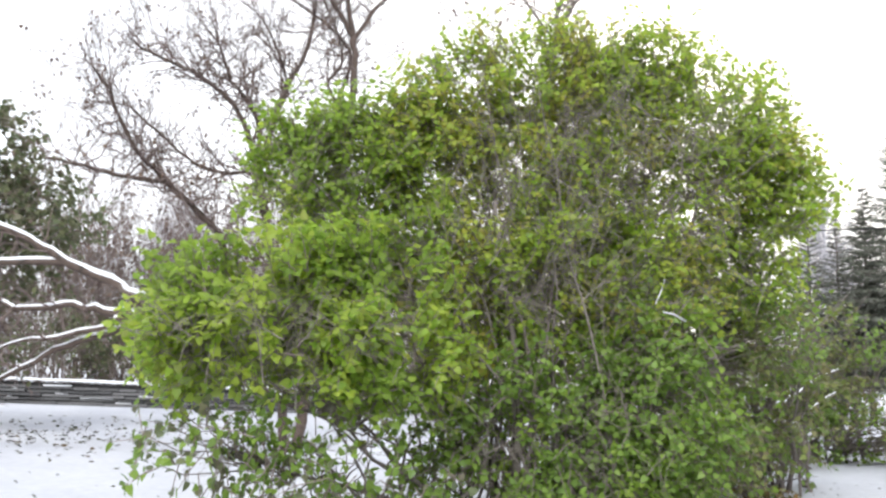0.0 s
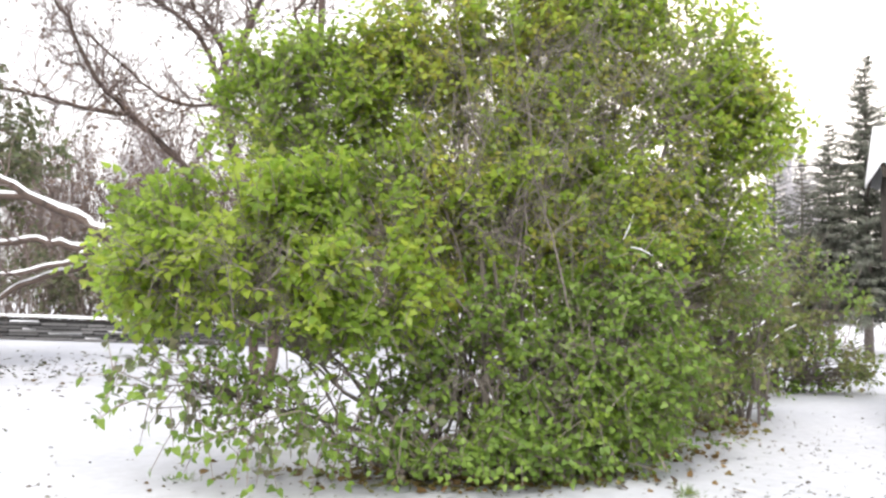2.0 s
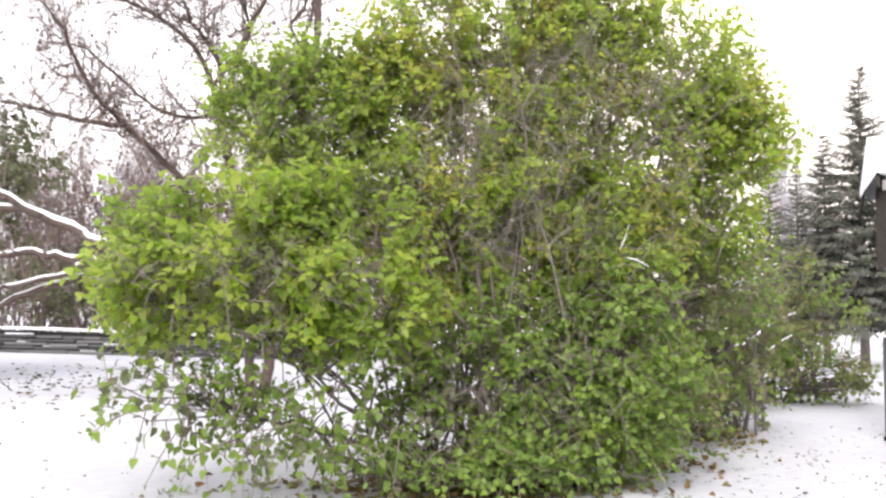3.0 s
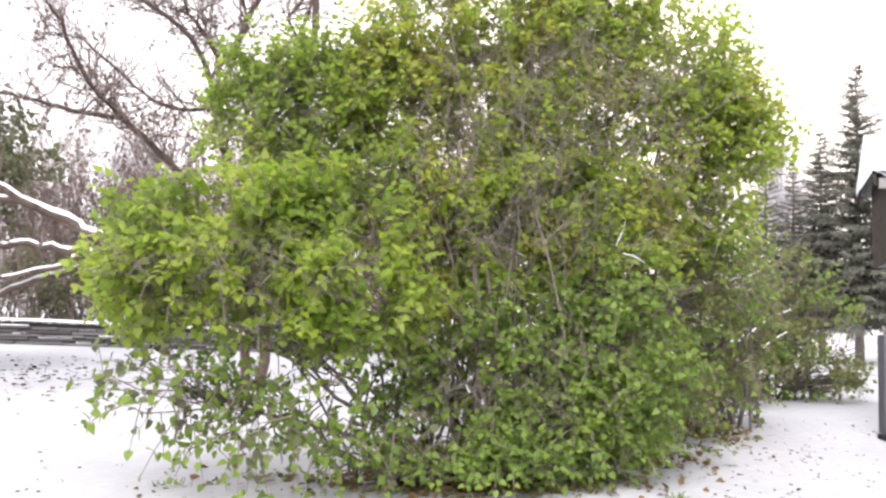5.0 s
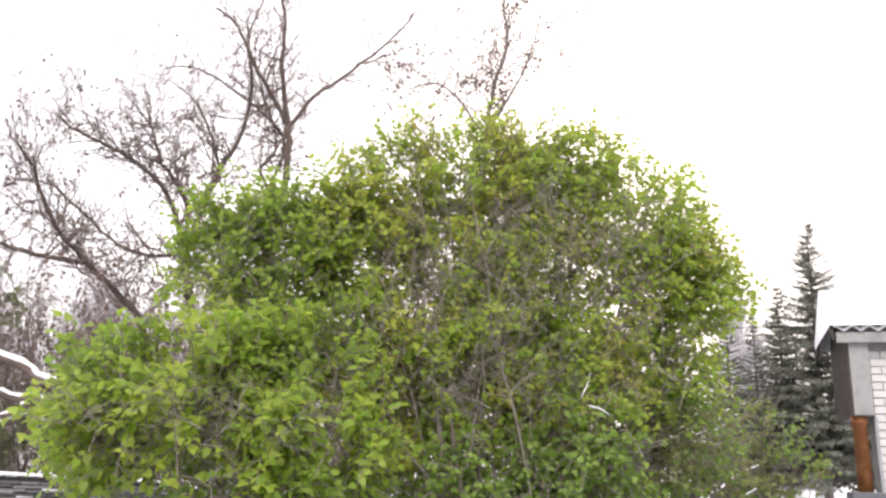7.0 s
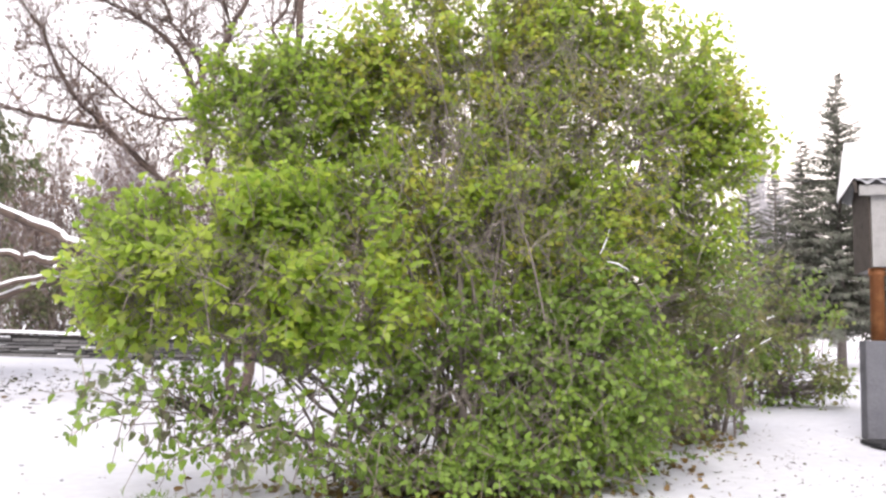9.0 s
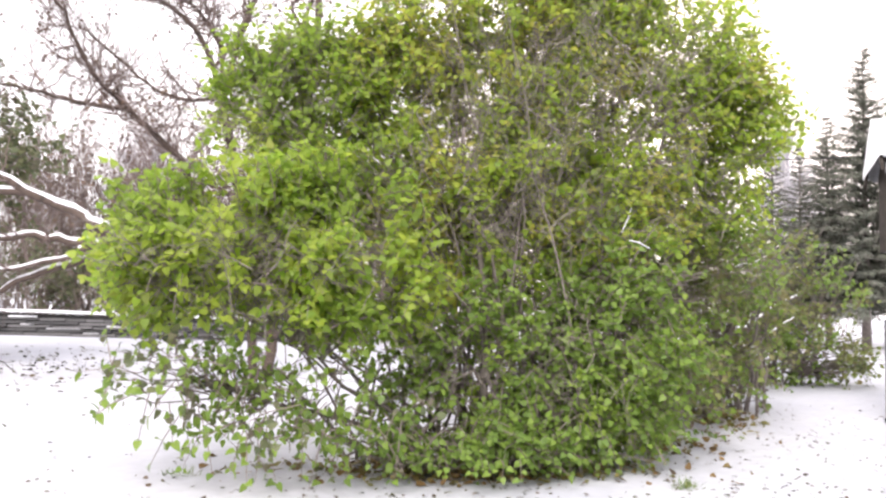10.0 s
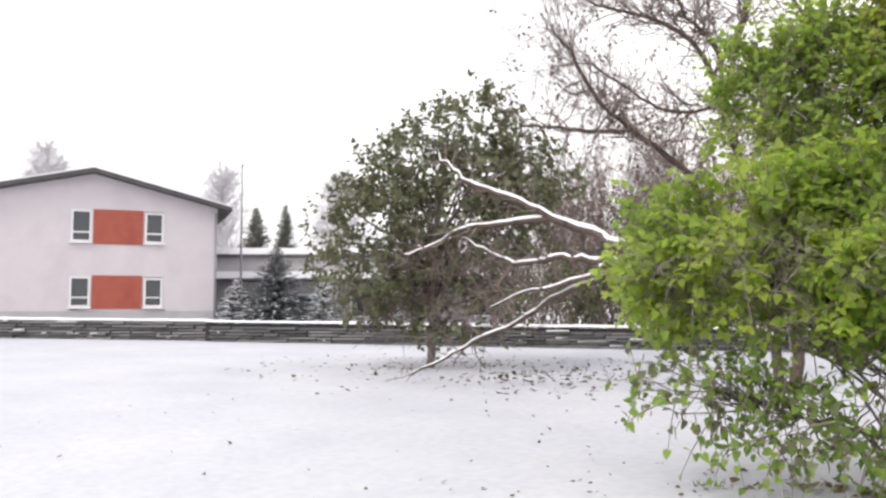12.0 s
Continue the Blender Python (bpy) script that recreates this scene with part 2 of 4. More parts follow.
def smooth_line(pts, n=4):
    """More points along a line, rounded."""
    P = [Vector(p) for p in pts]
    out_pts = []
    for i in range(len(P) - 1):
        p0, p1, p2, p3 = P[max(i - 1, 0)], P[i], P[i + 1], P[min(i + 2, len(P) - 1)]
        for k in range(n):
            t = k / n
            out_pts.append(0.5 * ((2 * p1) + (p2 - p0) * t + (2 * p0 - 5 * p1 + 4 * p2 - p3) * t * t + (3 * p1 - p0 - 3 * p2 + p3) * t ** 3))
    out_pts.append(P[-1])
    return out_pts


def twig_spray(bag, tips, start, way, length, depth, r, kids=3, spread=0.6, lift=0.1):
    """Twigs that divide again and again; the ends are noted in tips."""
    way = unit(way)
    mid = np.asarray(start) + way * length * 0.5 + RNG.normal(0, 0.04 * length, 3)
    end = np.asarray(start) + way * length + RNG.normal(0, 0.08 * length, 3) + np.array((0, 0, lift * length))
    bag.tube([start, mid, end], [r, r * 0.8, r * 0.55], 4 if r > 0.012 else 3, cap=False)
    tips.append(end)
    if depth == 0:
        return
    for k in range(kids):
        s = RNG.uniform(0.35, 1.0)
        p = np.asarray(start) + (end - np.asarray(start)) * s
        twig_spray(bag, tips, p, way + RNG.normal(0, spread, 3), length * RNG.uniform(0.5, 0.8), depth - 1, r * 0.6, kids, spread, lift)

# ---- ground ----
def lawn():
    bag = Bag()
    steps = sorted({*np.round(np.linspace(-8, 12, 61), 3), *np.round(np.linspace(-60, 60, 61), 3), -3000, -1200, -500, -200, -100, 100, 200, 500, 1200, 3000})
    n = len(steps)
    for y in steps:
        for x in steps:
            near = math.exp(-((x * x + (y - 5) ** 2) / 900))
            h = 0.035 * noise.noise((x * 0.5, y * 0.5, 0)) + 0.015 * noise.noise((x * 1.7, y * 1.7, 3))
            bag.v.append(Vector((x, y, ground_z(x, y) + h * near)))
    for j in range(n - 1):
        for i in range(n - 1):
            a = j * n + i
            bag.f.append((a, a + 1, a + n + 1, a + n))
    g = part("ground", bag, SNOW, None)
    return tagged(g, "lawn under thin snow strewn with a few fallen leaves", "ground", kind="structure")


lawn()

# ---- the lilac thicket ----
# bare patches of the shrub, where its twigs show: centre, radius
BARE = [((-1.2, 6.2, 1.7), 0.42), ((-1.75, 6.25, 1.75), 0.34), ((0.2, 7.2, 2.25), 0.45), ((1.15, 7.3, 2.35), 0.42), ((2.0, 7.8, 3.5), 0.36), ((0.35, 7.7, 3.3), 0.35)]


class Shoots:
    """Leafy shoots of a shrub: the leaves' places and directions, and the twigs that carry them."""
    def __init__(self):
        self.p, self.a, self.n, self.s, self.twigs = [], [], [], [], Bag()
        self.roots = []

    def shoot(self, base, way, length, pairs, size):
        way = unit(way)
        tip = np.asarray(base) + way * length + np.array((0, 0, -0.12 * length))
        mid = np.asarray(base) + way * length * 0.55
        self.twigs.tube([base, mid, tip], [0.006, 0.0045, 0.002], 3, cap=False)
        self.roots.append(tuple(base))
        side = unit(np.cross(way, (0.2, 0.1, 1)) + RNG.normal(0, 0.15, 3))
        over = unit(np.cross(side, way))
        for k in range(pairs):
            s = (k + 0.7) / pairs
            p = np.asarray(base) + (mid - base) * min(1, s / 0.55) if s < 0.55 else mid + (tip - mid) * (s - 0.55) / 0.45
            if k % 2:
                side, over = over, -side
            for sign in (-1, 1):
                if RNG.random() < 0.1:
                    continue
                a = way * 0.6 + side * sign * 0.9 + np.array((0, 0, -0.25)) + RNG.normal(0, 0.5, 3)
                nn = np.array((0, -0.25, 1.0)) + way * 0.5 + RNG.normal(0, 0.75, 3)
                self.p.append(p + unit(a) * 0.02)
                self.a.append(a)
                self.n.append(nn)
                self.s.append(size * RNG.uniform(0.65, 1.15))

    def lobe(self, centre, radii, count, size, length=0.38, pairs=5, fill=0.35, floor=-1.0, gap=0.0, grain=1.6, up=0.25):
        """Shoots over a rounded lobe of the shrub, thinner where the gaps are."""
        made, tries = 0, 0
        c, r = np.array(centre, float), np.array(radii, float)
        while made < count and tries < count * 12:
            tries += 1
            d = unit(RNG.normal(0, 1, 3))
            if d[2] < floor:
                continue
            k = 1 - fill * RNG.random() ** 1.6
            lump = 1 + 0.22 * noise.noise(Vector(d * 2.3) + Vector(c))
            p = c + d * r * k * lump
            if p[2] < ground_z(p[0], p[1]) + 0.1:
                continue
            if RNG.random() < 0.64 and any(np.linalg.norm(p - np.array(q)) < w for q, w in BARE):
                continue
            if noise.noise(Vector(p * grain) + Vector((11, 3, 5))) < gap - RNG.random() * 0.25:
                continue
            way = unit(d / r) * 0.8 + np.array((0, 0, up)) + RNG.normal(0, 0.35, 3)
            self.shoot(p - unit(way) * length * 0.6, way, length * RNG.uniform(0.7, 1.25), pairs, size)
            made += 1


LILAC_LEAF = leaf_shape(1.0, 0.82)


def leaf_part(name, sh, mat, parent, label, singles=0, second=None, share=0.0, patch=1.4):
    """The shoots' leaves in one mesh, in patches of one or the other leaf; the nearest stand free as objects of their own."""
    P, A, N, S = (np.array(q) for q in (sh.p, sh.a, sh.n, sh.s))
    kinds = np.zeros(len(P), int)
    if second:
        kinds = np.array([int(noise.noise(Vector(p) * patch) + RNG.normal(0, 0.12) > share) for p in P])
    free = np.zeros(len(P), bool)
    if singles:
        free[np.argsort(P[:, 1])[:singles]] = True
    rest = ~free
    part(name, many(name, LILAC_LEAF, P[rest], A[rest], N[rest], S[rest], mat, second, kinds[rest]), None, parent, label, kind="stuff")
    if singles:
        meshes = []
        for m in (mat, second or mat):
            me = bpy.data.meshes.new("leaf")
            me.from_pydata([tuple(v) for v in LILAC_LEAF[0]], [], LILAC_LEAF[1])
            me.materials.append(m)
            meshes.append(me)
        for i in np.nonzero(free)[0]:
            a = Vector(A[i]).normalized()
            x = a.cross(Vector(N[i])).normalized()
            z = x.cross(a)
            ob = new("leaf", meshes[kinds[i]])
            ob.parent = parent
            ob.matrix_basis = Matrix.Translation(Vector(P[i]) - parent.location) @ Matrix((x, a, z)).transposed().to_4x4() @ Matrix.Scale(S[i], 4)


def stems_for(parent, targets, base, spread, n_stems, r0, mat, name="stem"):
    """Upright stems from a common stool; returns points along them."""
    nodes = []
    for i in range(n_stems):
        tgt = np.array(targets[i % len(targets)], float) + RNG.normal(0, 0.25, 3)
        b = np.array(base, float) + np.array((RNG.uniform(-1, 1) * spread[0], RNG.uniform(-1, 1) * spread[1], 0))
        b[0] += (tgt[0] - b[0]) * 0.25
        b[2] = ground_z(b[0], b[1]) - 0.05
        k = 9
        pts = []
        drift = np.zeros(3)
        for j in range(k):
            s = j / (k - 1)
            drift = drift * 0.7 + RNG.normal(0, 0.05, 3) * (j > 0)
            q = b + (tgt - b) * np.array((s ** 1.5, s ** 1.5, s)) + drift
            pts.append(tuple(q))
        rr = r0 * RNG.uniform(0.6, 1.3)
        bag = Bag()
        line = smooth_line(pts, 2)
        m = len(line)
        bag.tube(line, [rr * (1 - 0.8 * j / (m - 1)) for j in range(m)], 7)
        part(name, bag, mat, parent)
        nodes.extend((np.array(p), rr * (1 - 0.8 * j / (k - 1))) for j, p in enumerate(pts) if j > 1)
    return nodes


def branches_for(parent, nodes, roots, share, mat, name="branchwork"):
    """Thin branches that join the shoots to the stems."""
    bag = Bag()
    P = np.array([p for p, r in nodes])
    for root in roots:
        if RNG.random() > share:
            continue
        q = np.array(root)
        d = P - q
        cost = np.linalg.norm(d, axis=1) + np.maximum(d[:, 2] + 0.2, 0) * 1.5
        i = int(np.argmin(cost + RNG.random(len(P)) * 0.3))
        line = bend(P[i], q, 5, -0.04, 0.035)
        r = min(0.014, nodes[i][1] * 0.7)
        bag.tube(line, [r, r * 0.85, r * 0.7, r * 0.55, 0.004], 4, cap=False)
    part(name, bag, mat, parent, "thin tangled grey-brown branches", kind="stuff")


def front_lilac():
    t = thing("lilac_bush", (0.7, 7.6, ground_z(0.7, 7.6)), "large green lilac bush with yellowing leaves in snow", "bush")
    near, low, upper, mid, right, shade_side, skirt, back_side, heart = (Shoots() for _ in range(9))
    near.lobe((-1.35, 6.85, 1.93), (1.14, 0.85, 0.80), 800, 0.082, fill=0.5, floor=-0.75, up=0.1)
    near.lobe((-0.6, 7.1, 2.3), (0.85, 0.7, 0.6), 330, 0.078, fill=0.6, floor=-0.6)
    near.lobe((-0.35, 6.85, 1.75), (0.75, 0.45, 0.65), 240, 0.074, fill=0.7, floor=-0.8)
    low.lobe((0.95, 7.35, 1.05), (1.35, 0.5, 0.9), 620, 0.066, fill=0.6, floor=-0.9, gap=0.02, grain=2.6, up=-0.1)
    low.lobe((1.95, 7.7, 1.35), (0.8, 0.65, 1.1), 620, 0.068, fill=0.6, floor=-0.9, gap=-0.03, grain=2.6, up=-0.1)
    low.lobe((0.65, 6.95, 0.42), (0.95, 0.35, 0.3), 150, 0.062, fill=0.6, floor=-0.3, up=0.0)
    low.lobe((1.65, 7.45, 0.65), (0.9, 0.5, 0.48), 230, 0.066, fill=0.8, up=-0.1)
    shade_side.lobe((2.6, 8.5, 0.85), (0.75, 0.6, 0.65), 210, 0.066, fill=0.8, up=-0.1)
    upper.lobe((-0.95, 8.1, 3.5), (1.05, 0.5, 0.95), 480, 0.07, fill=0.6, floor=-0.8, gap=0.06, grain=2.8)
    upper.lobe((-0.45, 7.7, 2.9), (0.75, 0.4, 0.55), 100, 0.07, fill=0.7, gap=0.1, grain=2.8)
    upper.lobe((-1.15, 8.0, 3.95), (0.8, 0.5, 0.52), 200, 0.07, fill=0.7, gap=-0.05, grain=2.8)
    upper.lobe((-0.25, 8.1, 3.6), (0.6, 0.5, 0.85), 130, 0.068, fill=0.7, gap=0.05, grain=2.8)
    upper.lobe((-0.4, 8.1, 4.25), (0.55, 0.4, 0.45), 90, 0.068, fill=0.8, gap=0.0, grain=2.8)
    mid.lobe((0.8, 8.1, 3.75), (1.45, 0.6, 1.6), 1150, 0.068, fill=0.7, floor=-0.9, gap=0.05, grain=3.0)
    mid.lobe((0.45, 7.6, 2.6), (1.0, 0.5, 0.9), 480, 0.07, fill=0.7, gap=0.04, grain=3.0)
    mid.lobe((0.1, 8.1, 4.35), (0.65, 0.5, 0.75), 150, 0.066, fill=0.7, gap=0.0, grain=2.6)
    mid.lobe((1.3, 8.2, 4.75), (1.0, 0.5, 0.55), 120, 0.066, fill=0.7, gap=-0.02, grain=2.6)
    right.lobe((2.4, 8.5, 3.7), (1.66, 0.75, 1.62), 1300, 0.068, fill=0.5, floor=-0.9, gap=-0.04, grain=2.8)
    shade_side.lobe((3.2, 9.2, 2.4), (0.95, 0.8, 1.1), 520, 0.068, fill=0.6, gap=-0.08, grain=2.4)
    right.lobe((1.9, 7.95, 2.5), (0.9, 0.5, 0.8), 430, 0.068, fill=0.7, gap=0.0, grain=2.6)
    mid.lobe((1.95, 8.3, 4.95), (0.9, 0.5, 0.5), 200, 0.066, fill=0.7, gap=-0.02, grain=2.6)
    right.lobe((3.2, 8.4, 4.1), (0.75, 0.5, 0.65), 170, 0.068, fill=0.7, gap=-0.05, grain=2.6)
    mid.lobe((2.35, 8.2, 4.2), (0.5, 0.35, 0.45), 75, 0.066, fill=0.8, gap=-0.1, grain=2.6)
    right.lobe((3.6, 8.4, 3.6), (0.5, 0.5, 0.6), 110, 0.072, fill=0.7)
    right.lobe((2.1, 8.8, 3.6), (0.6, 0.3, 0.55), 60, 0.066, fill=0.9, gap=-0.2)
    heart.lobe((1.3, 8.25, 1.75), (0.5, 0.3, 0.45), 45, 0.066, fill=0.9, gap=-0.2, pairs=4)
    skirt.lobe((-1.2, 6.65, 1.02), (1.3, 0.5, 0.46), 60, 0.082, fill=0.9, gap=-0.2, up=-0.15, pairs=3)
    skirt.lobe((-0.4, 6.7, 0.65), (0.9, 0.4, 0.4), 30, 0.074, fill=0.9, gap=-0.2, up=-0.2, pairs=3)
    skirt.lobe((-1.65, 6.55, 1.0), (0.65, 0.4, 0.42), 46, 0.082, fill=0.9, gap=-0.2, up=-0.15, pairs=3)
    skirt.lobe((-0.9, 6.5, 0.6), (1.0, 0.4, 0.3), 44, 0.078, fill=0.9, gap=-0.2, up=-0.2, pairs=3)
    back_side.lobe((1.7, 9.2, 2.0), (1.7, 0.6, 1.2), 260, 0.072, fill=0.7, gap=0.0, pairs=4)
    heart.lobe((0.7, 7.9, 2.0), (1.3, 0.6, 0.9), 130, 0.07, fill=0.9, gap=0.0, pairs=4)
    leaf_part("foliage", near, LEAF_BRIGHT, t, "broad fresh green heart-shaped leaves", singles=240, second=LEAF_GREEN, share=0.1)
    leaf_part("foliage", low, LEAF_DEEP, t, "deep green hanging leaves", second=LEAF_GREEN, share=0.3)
    leaf_part("foliage", upper, LEAF_GREEN, t, "mid green leaves", second=LEAF_BRIGHT, share=0.15)
    leaf_part("foliage", mid, LEAF_YELLOW, t, "yellowing leaves among green ones", second=LEAF_BRIGHT, share=0.0, patch=1.8)
    leaf_part("foliage", right, LEAF_BRIGHT, t, "dense bright green leaves", second=LEAF_YELLOW, share=0.3)
    # duller leaf colours put the shade of the bush's right side into the foliage
    leaf_part("foliage", shade_side, LEAF_OLIVE, t, "olive and dull green leaves, darkened for the shaded side", second=LEAF_DEEP, share=0.0)
    # the skirt borrows the dark tree's leaf colour to paint its shade over snow
    leaf_part("foliage", skirt, LEAF_DARK, t, "drooping leaves over the snow, with shade put into their dark colour", singles=50, second=LEAF_DEEP, share=-0.3)
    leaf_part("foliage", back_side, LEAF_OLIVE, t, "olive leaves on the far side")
    leaf_part("foliage", heart, LEAF_GREEN, t, "sparse inner leaves", second=LEAF_YELLOW, share=0.1)
    twigs = Bag()
    for sh in (near, low, upper, mid, right, shade_side, skirt, back_side, heart):
        twigs.add(sh.twigs.v, sh.twigs.f)
    part("twigwork", twigs, TWIG, t, kind="stuff")
    targets = [(-1.6, 6.9, 1.9), (0.7, 8.0, 4.6), (2.4, 8.5, 4.3), (-1.0, 8.0, 3.8), (1.2, 7.5, 2.0), (3.2, 9.0, 2.9), (-0.6, 7.1, 2.5), (0.2, 8.0, 3.6),
               (1.6, 8.2, 4.4), (2.2, 7.8, 2.2), (0.5, 7.7, 3.0), (-1.4, 6.8, 1.2), (2.9, 8.6, 3.8), (1.1, 8.2, 4.9), (-0.2, 7.3, 2.0), (0.9, 7.5, 3.3)]
    nodes = stems_for(t, targets, (0.85, 7.6, 0), (1.0, 0.45), 66, 0.021, BARK)
    for b, e, r in (((0.45, 7.5, 0.2), (-1.3, 6.7, 0.9), 0.03), ((0.5, 7.6, 0.25), (-0.9, 6.9, 1.25), 0.03), ((0.9, 7.6, 0.2), (0.5, 7.3, 3.2), 0.045), ((1.0, 7.7, 0.2), (2.6, 8.0, 3.6), 0.04)):
        bag = Bag()
        line = smooth_line(bend(b, e, 7, 0.08, 0.05), 2)
        bag.tube(line, [r * (1 - 0.7 * j / (len(line) - 1)) for j in range(len(line))], 8)
        part("stem", bag, BARK, t)
        nodes.extend((np.array(p), r * 0.5) for p in line[4:])
    fine, ends = Bag(), []
    for n, lo, hi, tilt in ((75, (0.0, 7.1, 1.7), (1.6, 7.7, 3.6), 0.8), (30, (-1.9, 6.25, 1.4), (-0.2, 6.9, 1.9), 0.6), (70, (1.4, 7.4, 2.2), (3.0, 8.0, 4.2), 0.8),
                            (4, (-1.9, 6.3, 0.8), (-0.1, 6.8, 1.3), 0.1), (50, (0.0, 7.7, 3.6), (1.8, 8.2, 5.0), 1.0), (40, (-1.5, 7.6, 2.6), (-0.2, 8.0, 3.8), 0.9), (30, (0.2, 6.9, 0.3), (2.2, 7.5, 1.1), 1.0)):
        for _ in range(n):
            p = RNG.uniform(lo, hi)
            twig_spray(fine, ends, p, (RNG.normal(0, 0.7), RNG.normal(0, 0.5), tilt), RNG.uniform(0.3, 0.55), 2, 0.005, 3, 0.6, 0.0)
    for q, w in BARE:
        for _ in range(int(24 * w)):
            p = np.array(q) + RNG.normal(0, w * 0.55, 3)
            twig_spray(fine, ends, p, (RNG.normal(0, 0.7), RNG.normal(0, 0.5), 0.6), RNG.uniform(0.25, 0.5), 3, 0.0055, 3, 0.6, 0.0)
    part("fine_twigwork", fine, BARK_PALE, t, "fine pale grey-brown twigs", kind="stuff")
    for line, r in (([(1.98, 7.22, 2.22), (2.07, 7.2, 2.2), (2.17, 7.18, 2.14)], 0.006), ([(1.95, 7.35, 2.3), (2.02, 7.42, 2.42), (2.08, 7.5, 2.55)], 0.005)):
        bag, cap = Bag(), Bag()
        bag.tube(line, [r, r, r * 0.6], 6)
        limb = part("limb", bag, BARK, t)
        cap.tube([Vector(p) + Vector((0, -0.003, r * 0.7)) for p in line], [r * 0.8, r * 0.9, r * 0.5], 6)
        part("snow_ridge", cap, SNOW_CAP, limb, "thin ridge of snow")
    roots = near.roots + low.roots + upper.roots + mid.roots + right.roots + shade_side.roots
    branches_for(t, nodes, roots, 0.55, BARK_PALE)
    branches_for(t, nodes, skirt.roots, 0.4, BARK)
    return t


def rear_lilac(place, lobes, n_stems, label, mat, snowy):
    x, y = place
    t = thing("lilac_bush", (x, y, ground_z(x, y)), label, "bush", group="lilac thicket")
    sh = Shoots()
    for c, r, n, s, g in lobes:
        sh.lobe(c, r, n, s, fill=0.6, gap=g, pairs=4)
    leaf_part("foliage", sh, mat, t, "", second=LEAF_DEEP, share=0.15)
    part("twigwork", sh.twigs, TWIG, t, kind="stuff")
    nodes = stems_for(t, [np.array(c) + np.array(r) * (sx, 0, 0.7) for c, r, n, s, g in lobes for sx in (-0.6, 0, 0.7)], (x, y, 0), (0.7, 0.5), n_stems, 0.03, BARK)
    branches_for(t, nodes, sh.roots, 0.9, BARK)
    for pts, r in snowy:
        bag, cap = Bag(), Bag()
        line = smooth_line(pts, 3)
        n = len(line)
        bag.tube(line, [r * (1 - 0.5 * j / (n - 1)) for j in range(n)], 7)
        limb = part("limb", bag, BARK, t)
        cap.tube([p + Vector((0, 0, r * 0.75)) for p in line], [r * (1 - 0.5 * j / (n - 1)) * 0.8 for j in range(n)], 6)
        part("snow_ridge", cap, SNOW_CAP, limb, "thin ridge of snow")
    return t


front_lilac()
rear_lilac((4.2, 11.0), [((4.0, 10.8, 1.9), (1.1, 1.1, 1.2), 380, 0.085, -0.05), ((3.4, 9.7, 1.0), (0.9, 0.8, 0.8), 130, 0.075, 0.02), ((4.3, 11.2, 0.8), (1.0, 0.9, 0.6), 70, 0.075, 0.05)], 30,
           "olive and yellow-green lilac bush behind the larger one", LEAF_OLIVE, [([(4.06, 10.22, 2.13), (4.2, 10.1, 2.22), (4.4, 10.05, 2.27)], 0.014)])
rear_lilac((6.5, 14.6), [((6.5, 14.4, 2.05), (1.7, 1.2, 1.2), 430, 0.085, 0.03), ((7.0, 13.9, 0.95), (1.1, 0.8, 0.55), 170, 0.085, 0.05), ((5.5, 13.3, 0.85), (0.9, 0.7, 0.5), 70, 0.08, 0.05)], 34,
           "thinning lilac bush with snow along its bare limbs", LEAF_OLIVE,
           [([(5.2, 13.2, 1.05), (5.72, 13.15, 1.55), (6.1, 13.25, 1.8), (6.5, 13.4, 1.95)], 0.026), ([(5.5, 13.2, 0.9), (6.0, 13.1, 1.4), (6.4, 13.25, 1.6)], 0.018),
            ([(5.1, 12.9, 0.8), (5.35, 12.9, 1.3), (5.6, 13.0, 1.6)], 0.017)])

# ---- trees ----
def limb_part(t, name, pts, r0, r1, mat, snow=0.0):
    line = smooth_line(pts, 4)
    n = len(line)
    wob = [Vector(p) + Vector(RNG.normal(0, r0 * 0.25, 3)) * (0 < i < n - 1) for i, p in enumerate(line)]
    rad = [r0 + (r1 - r0) * i / (n - 1) for i in range(n)]
    bag = Bag()
    bag.tube(wob, rad, 8)
    limb = part(name, bag, mat, t)
    if snow:
        cap = Bag()
        cap.tube([p + Vector((0, 0, q * 0.6)) for p, q in zip(wob, rad)], [q * snow * RNG.uniform(0.85, 1.1) for q in rad], 7)
        part("snow_ridge", cap, SNOW_CAP, limb, "ridge of fresh snow")
    return wob, rad


def small_leaves(name, tips, per, size, spread, mat, t, label=""):
    P = np.repeat(np.array(tips), per, axis=0) + RNG.normal(0, spread, (len(tips) * per, 3))
    A = RNG.normal(0, 0.6, P.shape) + np.array((0, 0, -0.8))
    N = RNG.normal(0, 1, P.shape)
    part(name, many(name, leaf_shape(1.0, 0.7), P, A, N, size * RNG.uniform(0.6, 1.3, len(P)), mat), None, t, label, kind="stuff")


def grow(bag, tips, line, rad, every, length, depth, kids=3, up=0.35, start=0.2):
    n = len(line)
    for i in range(int(n * start), n):
        for _ in range(every):
            along = unit(np.array(line[min(i + 1, n - 1)]) - np.array(line[max(i - 1, 0)]))
            way = along * 0.4 + RNG.normal(0, 0.6, 3) + np.array((0, 0, up))
            twig_spray(bag, tips, np.array(line[i]), way, length * RNG.uniform(0.6, 1.2), depth, min(0.016, rad[i] * 0.5), kids)


